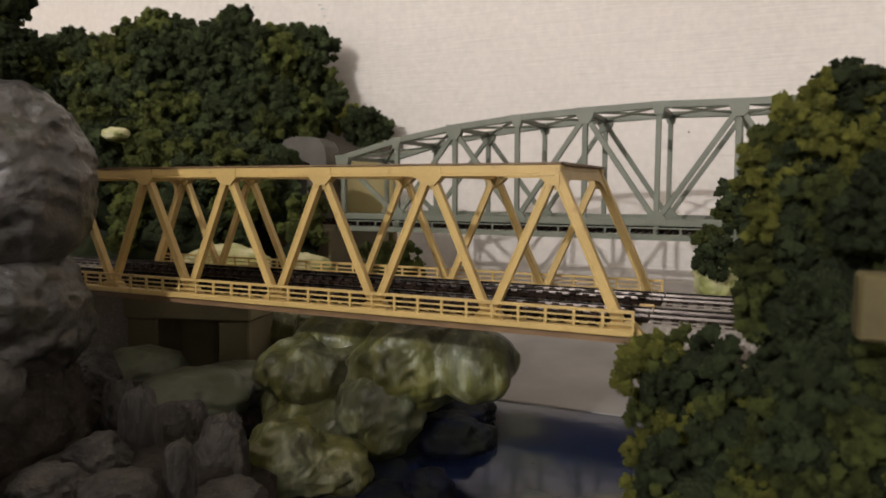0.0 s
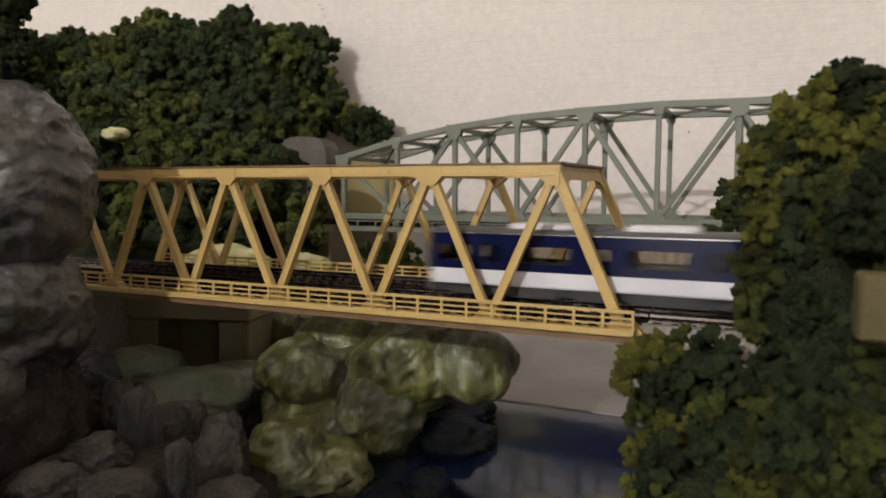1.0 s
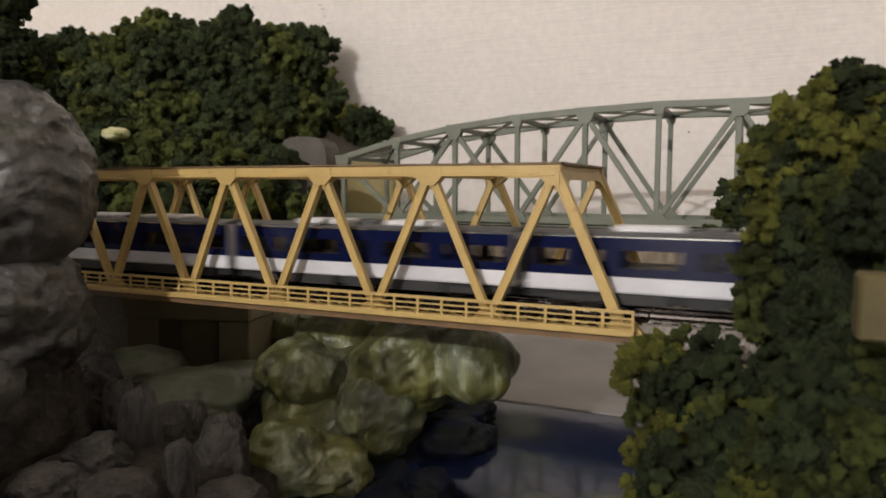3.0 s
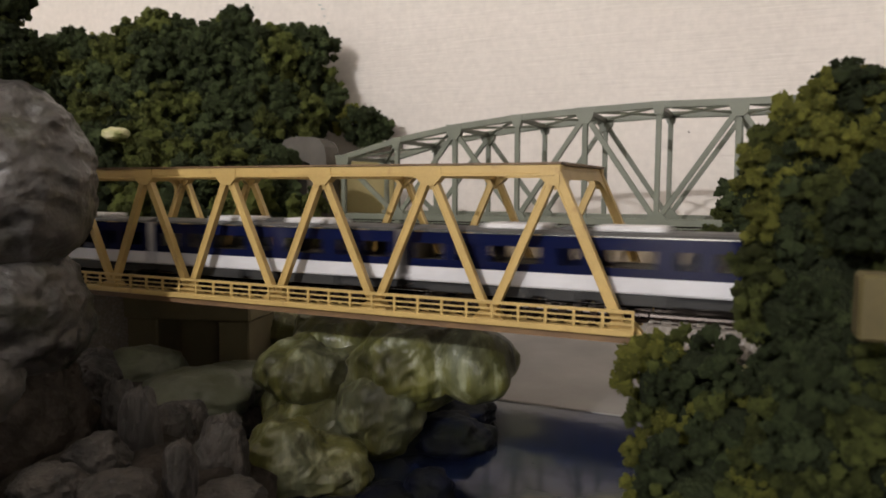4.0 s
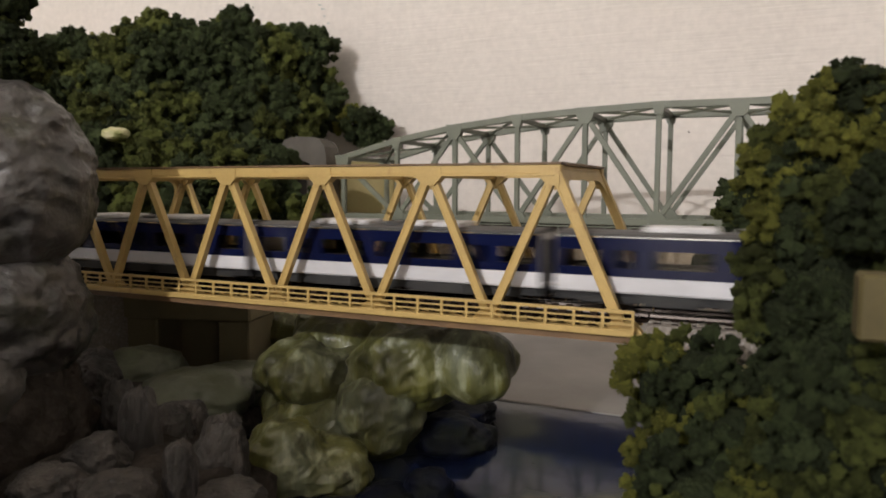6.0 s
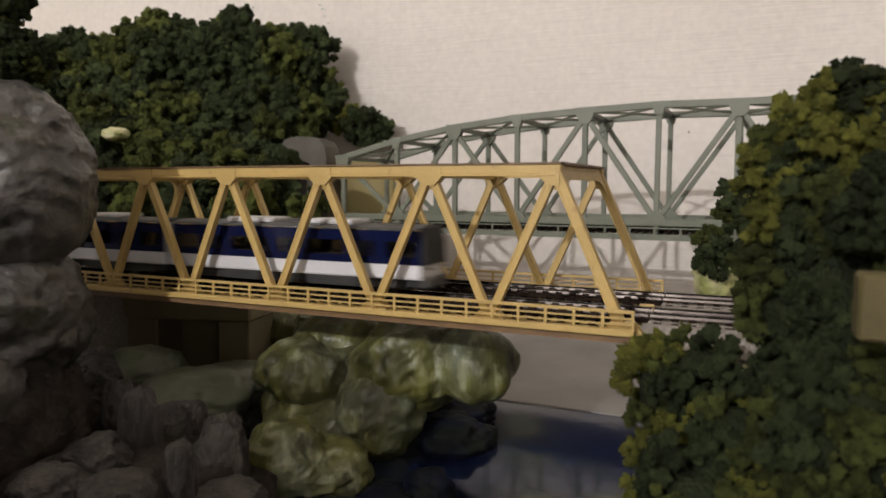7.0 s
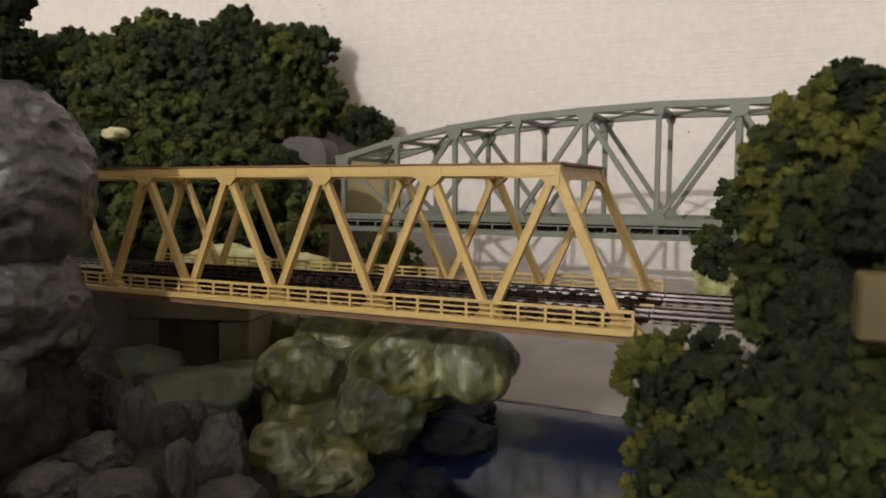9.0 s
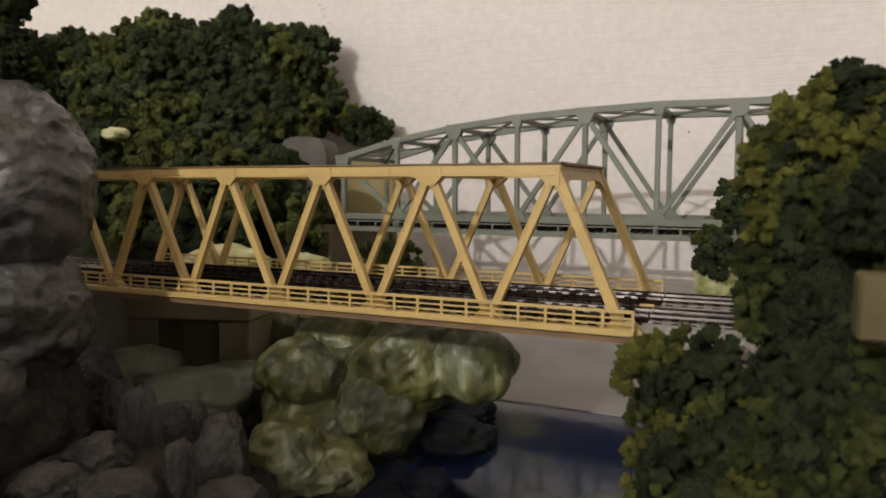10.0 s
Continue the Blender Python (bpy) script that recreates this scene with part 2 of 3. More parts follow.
def truss_bridge():
    root = tagged(empty("truss_bridge", pose(-3 * S, W / 2, 0)), "ochre orange model railway truss bridge with railings", "bridge")
    inv = root.matrix_world.inverted()

    def add(name, bm, mat=OCHRE, parent=root, label=""):
        bm.transform(inv)
        return part(name, bm, mat, parent, label)

    for y in (0.0, W):
        out = -1 if y == 0 else 1
        chord = add("top_chord", bar(bmesh.new(), (-0.455 * S, y, H + 0.0004), (-5.545 * S, y, H + 0.0004), 0.0034, 0.0028, bevel=0.0002))
        add("chord_cap", bar(bmesh.new(), (-0.450 * S, y, H + 0.0022), (-5.55 * S, y, H + 0.0022), 0.0046, 0.0005), OCHRE_DARK, root, "brown top flange")
        add("chord_flange", bar(bmesh.new(), (-0.5 * S, y, H - 0.0013), (-5.5 * S, y, H - 0.0013), 0.0046, 0.0006))
        add("bottom_chord", bar(bmesh.new(), (0.004, y, -0.0016), (-6 * S - 0.004, y, -0.0016), 0.0032, 0.0026, bevel=0.0002))
        for i in range(6):
            t = node(i, True, y)
            for k in (i, i + 1):
                b = node(k, False, y)
                end = (i == 0 and k == 0) or (i == 5 and k == 6)
                add("end_post" if end else "diagonal", channel(t, b, 0.0032 if end else 0.0027, 0.0034 if end else 0.0026, y))
            g = [(-0.0046, 0.0016), (0.0046, 0.0016), (0.0046, -0.0020), (0.0020, -0.0046), (-0.0020, -0.0046), (-0.0046, -0.0020)]
            if i == 0:
                g = [(min(x, 0.0016), z) for x, z in g]
            if i == 5:
                g = [(max(x, -0.0016), z) for x, z in g]
            bm = plate(bmesh.new(), [(t.x + x, t.z + z) for x, z in g], y - 0.0020, y + 0.0020)
            add("gusset", bm)
        for i in range(7):
            b = node(i, False, y)
            g = [(-0.0058, -0.0018), (0.0058, -0.0018), (0.0058, -0.0004), (0.0034, 0.0024), (-0.0034, 0.0024), (-0.0058, -0.0004)]
            add("gusset", plate(bmesh.new(), [(b.x + x, b.z + z) for x, z in g], y - 0.0019, y + 0.0019))
        # walkway with its railing
        yo = y + out * 0.0046
        xa, xb = 0.004, -6 * S - 0.004
        add("walkway", block(bmesh.new(), xb, xa, min(y, yo), max(y, yo), -0.0006, 0.0002))
        add("edge_girder", bar(bmesh.new(), (xa, yo, -0.0002), (xb, yo, -0.0002), 0.0012, 0.0020, bevel=0.0002))
        # Darker than the girder: the shade of the recess is in its colour.
        add("girder_web", bar(bmesh.new(), (xa, yo - out * 0.0016, -0.0022), (xb, yo - out * 0.0016, -0.0022), 0.0008, 0.0026), OCHRE_DARK, root, "recessed girder web, browned to paint in the recess shade")
        for z, th in ((0.0061, 0.0009), (0.0041, 0.0005), (0.0023, 0.0005)):
            add("handrail", bar(bmesh.new(), (xa, yo, z), (xb, yo, z), th, th))
        n = 31
        post = None
        for i in range(n):
            x = 0.0036 - i * (6 * S + 0.0072) / (n - 1)
            if post is None:
                bm = bar(bmesh.new(), (0, 0, -0.0004), (0, 0, 0.0063), 0.0007, 0.0008, up=(1, 0, 0))
                post = mesh_of("railing_post", bm, OCHRE)
            ob = part("railing_post", post, None, root)
            ob.matrix_local = inv @ pose(x, yo, 0)
    # cross members
    for i in range(6):
        x = -(i + 0.5) * S
        bm = bar(bmesh.new(), (x, 0.0018, H - 0.0008), (x, W - 0.0018, H - 0.0008), 0.0026, 0.0026, bevel=0.0002)
        add("cross_strut", bm)
        for y, s in ((0.0, 1), (W, -1)):
            g = [(0.0, 0.0), (s * 0.008, 0.0), (s * 0.005, -0.0014), (s * 0.0025, -0.0030), (0.0, -0.0050)]
            bm = bmesh.new()
            a = [bm.verts.new((x - 0.0006, y + u, H - 0.001 + v)) for u, v in g]
            b = [bm.verts.new((x + 0.0006, y + u, H - 0.001 + v)) for u, v in g]
            bm.faces.new(a), bm.faces.new(b[::-1])
            for k in range(len(g)):
                bm.faces.new((a[k], b[k], b[(k + 1) % len(g)], a[(k + 1) % len(g)]))
            add("bracket", bm)
    for i, j in ((0, 1), (1, 2), (2, 3), (3, 4), (4, 5)):
        for a, b in ((0.0, W), (W, 0.0)):
            add("top_brace", bar(bmesh.new(), (-(i + 0.5) * S, a, H - 0.0006), (-(j + 0.5) * S, b, H - 0.0006), 0.0014, 0.0010))
    # portals: a deep plate with rounded lower corners
    for x, s in ((-0.5 * S, 1), (-5.5 * S, -1)):
        n = 8
        lower = []
        for k in range(n + 1):
            a = math.pi / 2 * k / n
            lower.append((0.0025 + 0.0075 * (1 - math.cos(a)), -0.0108 + 0.0080 * math.sin(a)))
        prof = lower + [(W - y, z) for y, z in reversed(lower)]
        bm = bmesh.new()
        slope = 0.5 * S / H
        rows = []
        for dx in (-0.0008, 0.0008):
            lo = [bm.verts.new((x - s * slope * z * 1.0 + dx, y, H + z)) for y, z in prof]
            hi = [bm.verts.new((x + dx, y, H + 0.0016)) for y, z in prof]
            rows.append((lo, hi))
        (l0, h0), (l1, h1) = rows
        for k in range(len(prof) - 1):
            bm.faces.new((l0[k], l0[k + 1], h0[k + 1], h0[k]))
            bm.faces.new((l1[k + 1], l1[k], h1[k], h1[k + 1]))
            bm.faces.new((l0[k + 1], l0[k], l1[k], l1[k + 1]))
            bm.faces.new((h0[k], h0[k + 1], h1[k + 1], h1[k]))
        add("portal_frame", bm)
        ex = 0.5 * S * s + x
        add("end_foot", block(bmesh.new(), min(ex, ex + s * 0.005), max(ex, ex + s * 0.005), W / 2 - 0.0022, W / 2 + 0.0022, -0.0022, 0.0026, bevel=0.0003))
        add("portal_cap", bar(bmesh.new(), (x + s * 0.0004, 0.0, H + 0.0022), (x + s * 0.0004, W, H + 0.0022), 0.0034, 0.0008), OCHRE_DARK, root, "brown portal top")
    # floor
    for i in range(7):
        add("floor_beam", bar(bmesh.new(), (-i * S, 0.0016, -0.0022), (-i * S, W - 0.0016, -0.0022), 0.0020, 0.0026))
    for c in TRACKS:
        for o in (-0.006, 0.006):
            add("stringer", bar(bmesh.new(), (0.003, c + o, -0.0012), (-6 * S - 0.003, c + o, -0.0012), 0.0016, 0.0022))


truss_bridge()


def track(name, xa, xb, c, z, mat_bed, label):
    """Two rails on sleepers along x; z is the rail head."""
    root = tagged(empty(name, pose((xa + xb) / 2, c, z)), label, "railway track", group="model railway tracks")
    inv = root.matrix_world.inverted()
    for o in (-0.0048, 0.0048):
        bm = bar(bmesh.new(), (xa, c + o, z - 0.0003), (xb, c + o, z - 0.0003), 0.0010, 0.0006, bevel=0.0001)
        prof = [(-0.00026, -0.0006), (-0.00042, -0.0014), (-0.0009, -0.0019), (0.0009, -0.0019), (0.00042, -0.0014), (0.00026, -0.0006)]
        a, b = ([bm.verts.new((x, c + o + y, z + h)) for y, h in prof] for x in (xa, xb))
        bm.faces.new(a), bm.faces.new(b[::-1])
        for k in range(6):
            bm.faces.new((a[k], b[k], b[(k + 1) % 6], a[(k + 1) % 6]))
        bm.transform(inv)
        part("rail", bm, STEEL, root)
    bm = block(bmesh.new(), xa, xb, c - 0.0074, c + 0.0074, z - 0.0030, z - 0.0022)
    bm.transform(inv)
    part("deck_plate", bm, mat_bed or PLATE, root, "grey ballast between the rails" if mat_bed else "dark brown plate between the rails")
    n = int((xb - xa) / 0.0050)
    bm = block(bmesh.new(), -0.0012, 0.0012, -0.0088, 0.0088, -0.0046, -0.0019, bevel=0.0002)
    for o in (-0.0048, 0.0048):
        for q in (-0.0010, 0.0010):
            block(bm, -0.0011, 0.0011, o + q - 0.0005, o + q + 0.0005, -0.0020, -0.0008)
    me = mesh_of("sleeper", bm, SLEEPER)
    for i in range(min(n, 46) if mat_bed else n):
        ob = part("sleeper", me, None, root)
        ob.matrix_local = pose((xb - xa) / 2 * (1 if xb < 0 else -1) + (0.0025 + i * 0.0050) * (-1 if xb < 0 else 1), 0, -0.0006 if mat_bed else 0)
    if mat_bed:
        bm = bmesh.new()
        prof = [(-0.0165, -0.0095), (-0.0120, -0.0027), (0.0120, -0.0027), (0.0165, -0.0095)]
        a = [bm.verts.new((xa, c + y, z + h)) for y, h in prof]
        b = [bm.verts.new((xb, c + y, z + h)) for y, h in prof]
        bm.faces.new(a), bm.faces.new(b[::-1])
        for k in range(4):
            bm.faces.new((a[k], b[k], b[(k + 1) % 4], a[(k + 1) % 4]))
        bm.transform(inv)
        part("ballast_bed", bm, mat_bed, root, "grey ballast roadbed")


for c in TRACKS:
    track("bridge_track", -0.258, 0.006, c, RAIL_TOP, None, "steel rails on dark brown sleepers across the bridge")
    track("approach_track", 0.0065, 1.25, c, RAIL_TOP, BALLAST, "steel rails on grey ballast beside the bridge")
    track("far_track", -1.80, -0.2585, c, RAIL_TOP, BALLAST, "steel rails on grey ballast beyond the bridge")


# ---- green curved bridge ----
Q, GX, GY, GW = 0.0462, -0.2522, 0.2477, 0.068
TOPS = [0.0665, 0.0782, 0.0862, 0.0912, 0.0940, 0.0958, 0.0954]
TOPS = TOPS + TOPS[-2::-1]
GZ = 0.0148


def curved_bridge():
    mid = pose(GX + 6 * Q, GY + GW / 2, GZ)
    root = tagged(empty("arched_truss_bridge", mid), "green model railway bridge with arched top chord", "bridge")
    inv = mid.inverted()

    def add(name, bm, mat=GREEN, label=""):
        bm.transform(inv)
        return part(name, bm, mat, root, label)

    for y in (GY, GY + GW):
        for i in range(12):
            a, b = (Vector((GX + k * Q, y, TOPS[k] - 0.003)) for k in (i, i + 1))
            add("top_chord", bar(bmesh.new(), a - (b - a) * 0.004, b + (b - a) * 0.004, 0.0042, 0.0044, bevel=0.0004))
        for i in range(13):
            x = GX + i * Q
            add("vertical", bar(bmesh.new(), (x, y, GZ - 0.004), (x, y, TOPS[i] - 0.004), 0.0030, 0.0035 if i % 2 == 0 else 0.0033, up=(1, 0, 0), bevel=0.0003))
            t = TOPS[i] - 0.003
            g = [(-0.0060, 0.002), (0.0060, 0.002), (0.0052, -0.004), (0.0025, -0.0085), (-0.0025, -0.0085), (-0.0052, -0.004)]
            if i % 2:
                g = [(-0.0042, 0.002), (0.0042, 0.002), (0.0024, -0.006), (-0.0024, -0.006)]
            add("gusset", plate(bmesh.new(), [(x + u, t + v) for u, v in g], y - 0.0027, y + 0.0027))
            g = [(-0.0066, 0.003), (0.0066, 0.003), (0.0060, 0.0075), (0.0026, 0.0110), (-0.0026, 0.0110), (-0.0060, 0.0075)]
            if i % 2:
                add("gusset", plate(bmesh.new(), [(x + u, GZ + v) for u, v in g], y - 0.0026, y + 0.0026))
        for i in range(0, 13, 2):
            for k in (i - 1, i + 1):
                if 0 <= k <= 12:
                    a = Vector((GX + i * Q, y, TOPS[i] - 0.006))
                    b = Vector((GX + k * Q, y, GZ + 0.005))
                    add("diagonal", bar(bmesh.new(), a, b, 0.0034, 0.0026, up=(0, 1, 0), bevel=0.0003))
        add("bottom_chord", bar(bmesh.new(), (GX - 0.004, y, GZ + 0.0044), (GX + 12 * Q + 0.004, y, GZ + 0.0046), 0.0040, 0.0046, bevel=0.0004))
        yo = y + (-0.006 if y == GY else 0.006)
        add("side_girder", bar(bmesh.new(), (GX - 0.004, yo, GZ - 0.0046), (GX + 12 * Q + 0.004, yo, GZ - 0.0046), 0.0016, 0.0036))
        add("walkway_edge", bar(bmesh.new(), (GX - 0.004, yo, GZ + 0.0012), (GX + 12 * Q + 0.004, yo, GZ + 0.0012), 0.0010, 0.0008))
        me = None
        for i in range(37):
            if me is None:
                me = mesh_of("railing_post", bar(bmesh.new(), (0, 0, -0.004), (0, 0, 0.0014), 0.0008, 0.0012, up=(1, 0, 0)), GREEN)
            part("railing_post", me, None, root).matrix_local = inv @ pose(GX + i * Q / 3, yo, GZ)
    for i in range(13):
        x, z = GX + i * Q, TOPS[i] - 0.0035
        add("cross_strut", bar(bmesh.new(), (x, GY, z), (x, GY + GW, z), 0.0030, 0.0030))
        add("floor_beam", bar(bmesh.new(), (x, GY - 0.005, GZ - 0.004), (x, GY + GW + 0.005, GZ - 0.004), 0.0026, 0.0040))
        if i < 12:
            x2, z2 = x + Q, TOPS[i + 1] - 0.0035
            xm, zm = (x + x2) / 2, (z + z2) / 2
            for ya, yb in ((GY, GY + GW), (GY + GW, GY)):
                add("top_brace", bar(bmesh.new(), (x, ya, z), (x2, yb, z2), 0.0018, 0.0016))
    add("deck", block(bmesh.new(), GX - 0.004, GX + 12 * Q + 0.004, GY - 0.005, GY + GW + 0.005, GZ - 0.0062, GZ - 0.0050))


curved_bridge()
for c in (GY + GW / 2 - 0.0165, GY + GW / 2 + 0.0165):
    track("far_bridge_track", GX - 0.04, 0.31, c, GZ + 0.0012, None, "steel rails on dark sleepers across the green bridge")


# ---- foliage ----
def ico(sub):
    bm = bmesh.new()
    bmesh.ops.create_icosphere(bm, subdivisions=sub, radius=1.0)
    v = np.array([x.co[:] for x in bm.verts])
    f = np.array([[q.index for q in x.verts] for x in bm.faces])
    bm.free()
    return v, f


ICO2 = ico(2)


def foliage_mesh(seed, mat, lumps=36, crumbs=640):
    """A tuft of ground foam about 1 unit in radius: torn, uneven lumps with crumbs on them."""
    rng = np.random.default_rng(seed)
    vs, fs, base = [], [], 0
    centres = []
    v, f = ICO2
    for k in range(lumps):
        d = rng.normal(size=3)
        d[2] = abs(d[2]) * 0.9 - 0.15
        d /= np.linalg.norm(d)
        c = d * rng.uniform(0.35, 0.98)
        r = rng.uniform(0.11, 0.25)
        centres.append((c, r))
        ph = rng.uniform(0, 50, 3)
        w = np.array([noise.noise(Vector(x * 2.0 + ph)) + 0.75 * noise.noise(Vector(x * 4.6 + ph)) for x in v])
        w2 = rng.normal(0, 0.19, len(v))
        vs.append(c + v * (r * (1 + 0.50 * w + w2))[:, None] * rng.uniform(0.75, 1.2, 3))
        fs.append(f + base)
        base += len(v)
    v1 = np.array([(1, 0, 0), (-1, 0, 0), (0, 1, 0), (0, -1, 0), (0, 0, 1), (0, 0, -1)], float)
    f1 = np.array([(0, 2, 4), (2, 1, 4), (1, 3, 4), (3, 0, 4), (2, 0, 5), (1, 2, 5), (3, 1, 5), (0, 3, 5)])
    for k in range(crumbs):
        c, r = centres[rng.integers(lumps)]
        d = rng.normal(size=3)
        d /= np.linalg.norm(d)
        s = rng.uniform(0.025, 0.075)
        vs.append(c + d * r * rng.uniform(0.9, 1.25) + v1 * (s * rng.uniform(0.5, 1.5, len(v1)))[:, None])
        fs.append(f1 + base)
        base += len(v1)
    me = bpy.data.meshes.new("tuft")
    me.from_pydata(np.concatenate(vs).tolist(), [], np.concatenate(fs).tolist())
    me.materials.append(mat)
    me.update()
    return me


TUFTS = {k: [foliage_mesh(10 * k + i, FOLIAGE[k]) for i in range(4)] for k in range(3)}
GOLD = math.pi * (3 - math.sqrt(5))
TUFT_LABELS = ("dark green foam bush on the model hillside", "mid green foam bush on the model hillside", "olive green foam bush on the model hillside")
DARK, MIXED, LEAFY, OLIVE = (6, 3.6, 0.12), (2.4, 4, 1.0), (0.8, 3.4, 3.0), (0.3, 1.5, 6)


def hill(name, spheres, size, label, seed, low=-0.3, face=None, core=()):
    """A rounded hill body under a coat of foam tufts."""
    rng = random.Random(seed)
    bm = bmesh.new()
    for x, y, z, rh, rv in [q[:5] for q in spheres] + list(core):
        g = bmesh.ops.create_icosphere(bm, subdivisions=3, radius=1.0)
        for v in g["verts"]:
            k = 0.9 + 0.08 * noise.noise(v.co * 2.0 + Vector((x, y, z)) * 50)
            v.co = Vector((x + v.co.x * rh * k, y + v.co.y * rh * k, z + v.co.z * rv * k))
    tagged(part(name, bm, SOIL), label, "hill", kind="structure")
    for x, y, z, rh, rv, mix in spheres:
        n = max(5, int(4 * math.pi * ((rh + rv) / 2) ** 2 / (size * 1.45) ** 2))
        for i in range(n):
            h = 1 - 2 * (i + 0.5) / n
            a = i * GOLD + seed
            d = Vector((math.cos(a) * math.sqrt(1 - h * h), math.sin(a) * math.sqrt(1 - h * h), h))
            if d.z < low or (face and d.dot(face) < -0.3):
                continue
            q = Vector((x + d.x * rh * 0.95, y + d.y * rh * 0.95, z + d.z * rv * 0.95))
            if any(((q.x - u) / r) ** 2 + ((q.y - v) / r) ** 2 + ((q.z - w) / s) ** 2 < 0.6 for u, v, w, r, s, _ in spheres):
                continue
            k = rng.choices((0, 1, 2), mix)[0]
            ob = new("bush", rng.choice(TUFTS[k]))
            s = size * rng.choice((0.75, 0.9, 1.0, 1.1, 1.25)) * rng.uniform(0.9, 1.1)
            ob.matrix_world = Matrix.LocRotScale(q, d.to_track_quat("Z", "Y") @ Euler((0, 0, rng.uniform(0, 6))).to_quaternion(), (s, s, s))
            tagged(ob, TUFT_LABELS[k], "bush", group="bushes of " + name.replace("_", " "))


LEFT_HILL = [
    (-0.6693, 0.3600, 0.1429, 0.0583, 0.0616, DARK),
    (-0.5786, 0.3900, 0.1557, 0.0703, 0.0588, DARK),
    (-0.4830, 0.4100, 0.1559, 0.0622, 0.0573, DARK),
    (-0.4295, 0.4400, 0.1568, 0.0313, 0.0527, DARK),
    (-0.3954, 0.4550, 0.1260, 0.0157, 0.0283, DARK),
    (-0.3658, 0.4600, 0.1061, 0.0087, 0.0050, DARK),
    (-0.3495, 0.4650, 0.0973, 0.0037, 0.0025, DARK),
    (-0.4355, 0.3600, 0.0957, 0.0516, 0.0287, DARK),
    (-0.4121, 0.3900, 0.1145, 0.0323, 0.0223, DARK),
    (-0.5118, 0.3300, 0.0930, 0.0693, 0.0404, DARK),
    (-0.4073, 0.1907, 0.0393, 0.0620, 0.0398, DARK),
    (-0.3375, 0.2104, 0.0352, 0.0413, 0.0369, DARK),
    (-0.4467, 0.1544, 0.0712, 0.0384, 0.0426, DARK),
    (-0.2730, 0.2255, 0.0078, 0.0149, 0.0213, DARK),
    (-0.1910, 0.2159, -0.0129, 0.0118, 0.0031, DARK),
    (-0.3396, 0.1734, 0.0049, 0.0369, 0.0164, DARK),
    (-0.3104, 0.2342, 0.0417, 0.0133, 0.0177, DARK),
]
RIGHT_HILL = [
    (0.0431, -0.018, 0.054, 0.003, 0.0035, LEAFY),
    (0.0523, -0.014, 0.064, 0.0051, 0.0032, LEAFY),
    (0.0382, -0.02, 0.0466, 0.0019, 0.0027, LEAFY),
    (0.0600, -0.0117, 0.0570, 0.0081, 0.0095, LEAFY),
    (0.0482, -0.0182, 0.0480, 0.0061, 0.0065, LEAFY),
    (0.0424, -0.0222, 0.0335, 0.0061, 0.0095, LEAFY),
    (0.0427, -0.0224, 0.0236, 0.0061, 0.0068, DARK),
    (0.0585, -0.0250, 0.0374, 0.0114, 0.0070, DARK),
    (0.0441, -0.0285, 0.0124, 0.0098, 0.0052, DARK),
    (0.0527, -0.0182, 0.0223, 0.0095, 0.0081, DARK),
    (0.0559, -0.0463, 0.0014, 0.0103, 0.0057, DARK),
]
RIGHT_LOW = [
    (0.0109, -0.0214, -0.0099, 0.0030, 0.0089, OLIVE),
    (0.0136, -0.0275, -0.0284, 0.0044, 0.0087, OLIVE),
    (0.0225, -0.0199, -0.0033, 0.0080, 0.0036, DARK),
    (0.0441, -0.0377, -0.0246, 0.0114, 0.0051, MIXED),
    (0.0550, -0.0382, -0.0236, 0.0074, 0.0049, DARK),
    (0.0345, -0.0303, -0.0175, 0.0108, 0.0081, MIXED),
    (0.0501, -0.0394, -0.0132, 0.0135, 0.0086, MIXED),
    (0.0265, -0.0404, -0.0281, 0.0105, 0.0052, DARK),
    (0.0607, -0.0406, -0.0178, 0.0071, 0.0071, MIXED),
    (0.0436, -0.0304, -0.0045, 0.0066, 0.0039, DARK),
    (0.0209, -0.0199, -0.0178, 0.0059, 0.0059, MIXED),
]
SPUR = [
    (0.0260, 0.1634, 0.0326, 0.0042, 0.0084, DARK),
    (0.0186, 0.1360, 0.0112, 0.0037, 0.0088, DARK),
]
CORNER = [
    (-0.2037, -0.0450, 0.1040, 0.0058, 0.0049, MIXED),
    (-0.2001, -0.0450, 0.0866, 0.0097, 0.0082, DARK),
    (-0.2143, -0.0450, 0.0964, 0.0079, 0.0119, DARK),
]
# Unseen bank, added only to shade the left rocks and bridge end.
SHADE_BANK = [
    (-0.1850, -0.1500, -0.0450, 0.0420, 0.0320, DARK),
    (-0.0950, -0.2650, 0.0000, 0.0300, 0.0350, DARK),
    (-0.1700, -0.2550, 0.0100, 0.0450, 0.0450, DARK),
    (-0.2600, -0.2500, 0.0150, 0.0500, 0.0450, DARK),
    (-0.2900, -0.1650, 0.0450, 0.0450, 0.0450, DARK),
    (-0.3700, -0.1500, 0.0300, 0.0500, 0.0600, DARK),
]
TO_CAM = Vector((0.4, -0.9, 0.2))
hill("wooded_hill", LEFT_HILL, 0.0205, "dark soil body of the wooded hill", 3, face=TO_CAM,
     core=[(-0.50, 0.31, 0.0, 0.13, 0.09), (-0.42, 0.26, 0.0, 0.09, 0.06), (-0.36, 0.25, -0.02, 0.065, 0.05), (-0.46, 0.40, -0.01, 0.06, 0.09), (-0.193, 0.216, -0.045, 0.02, 0.032), (-0.273, 0.215, -0.035, 0.025, 0.04)])
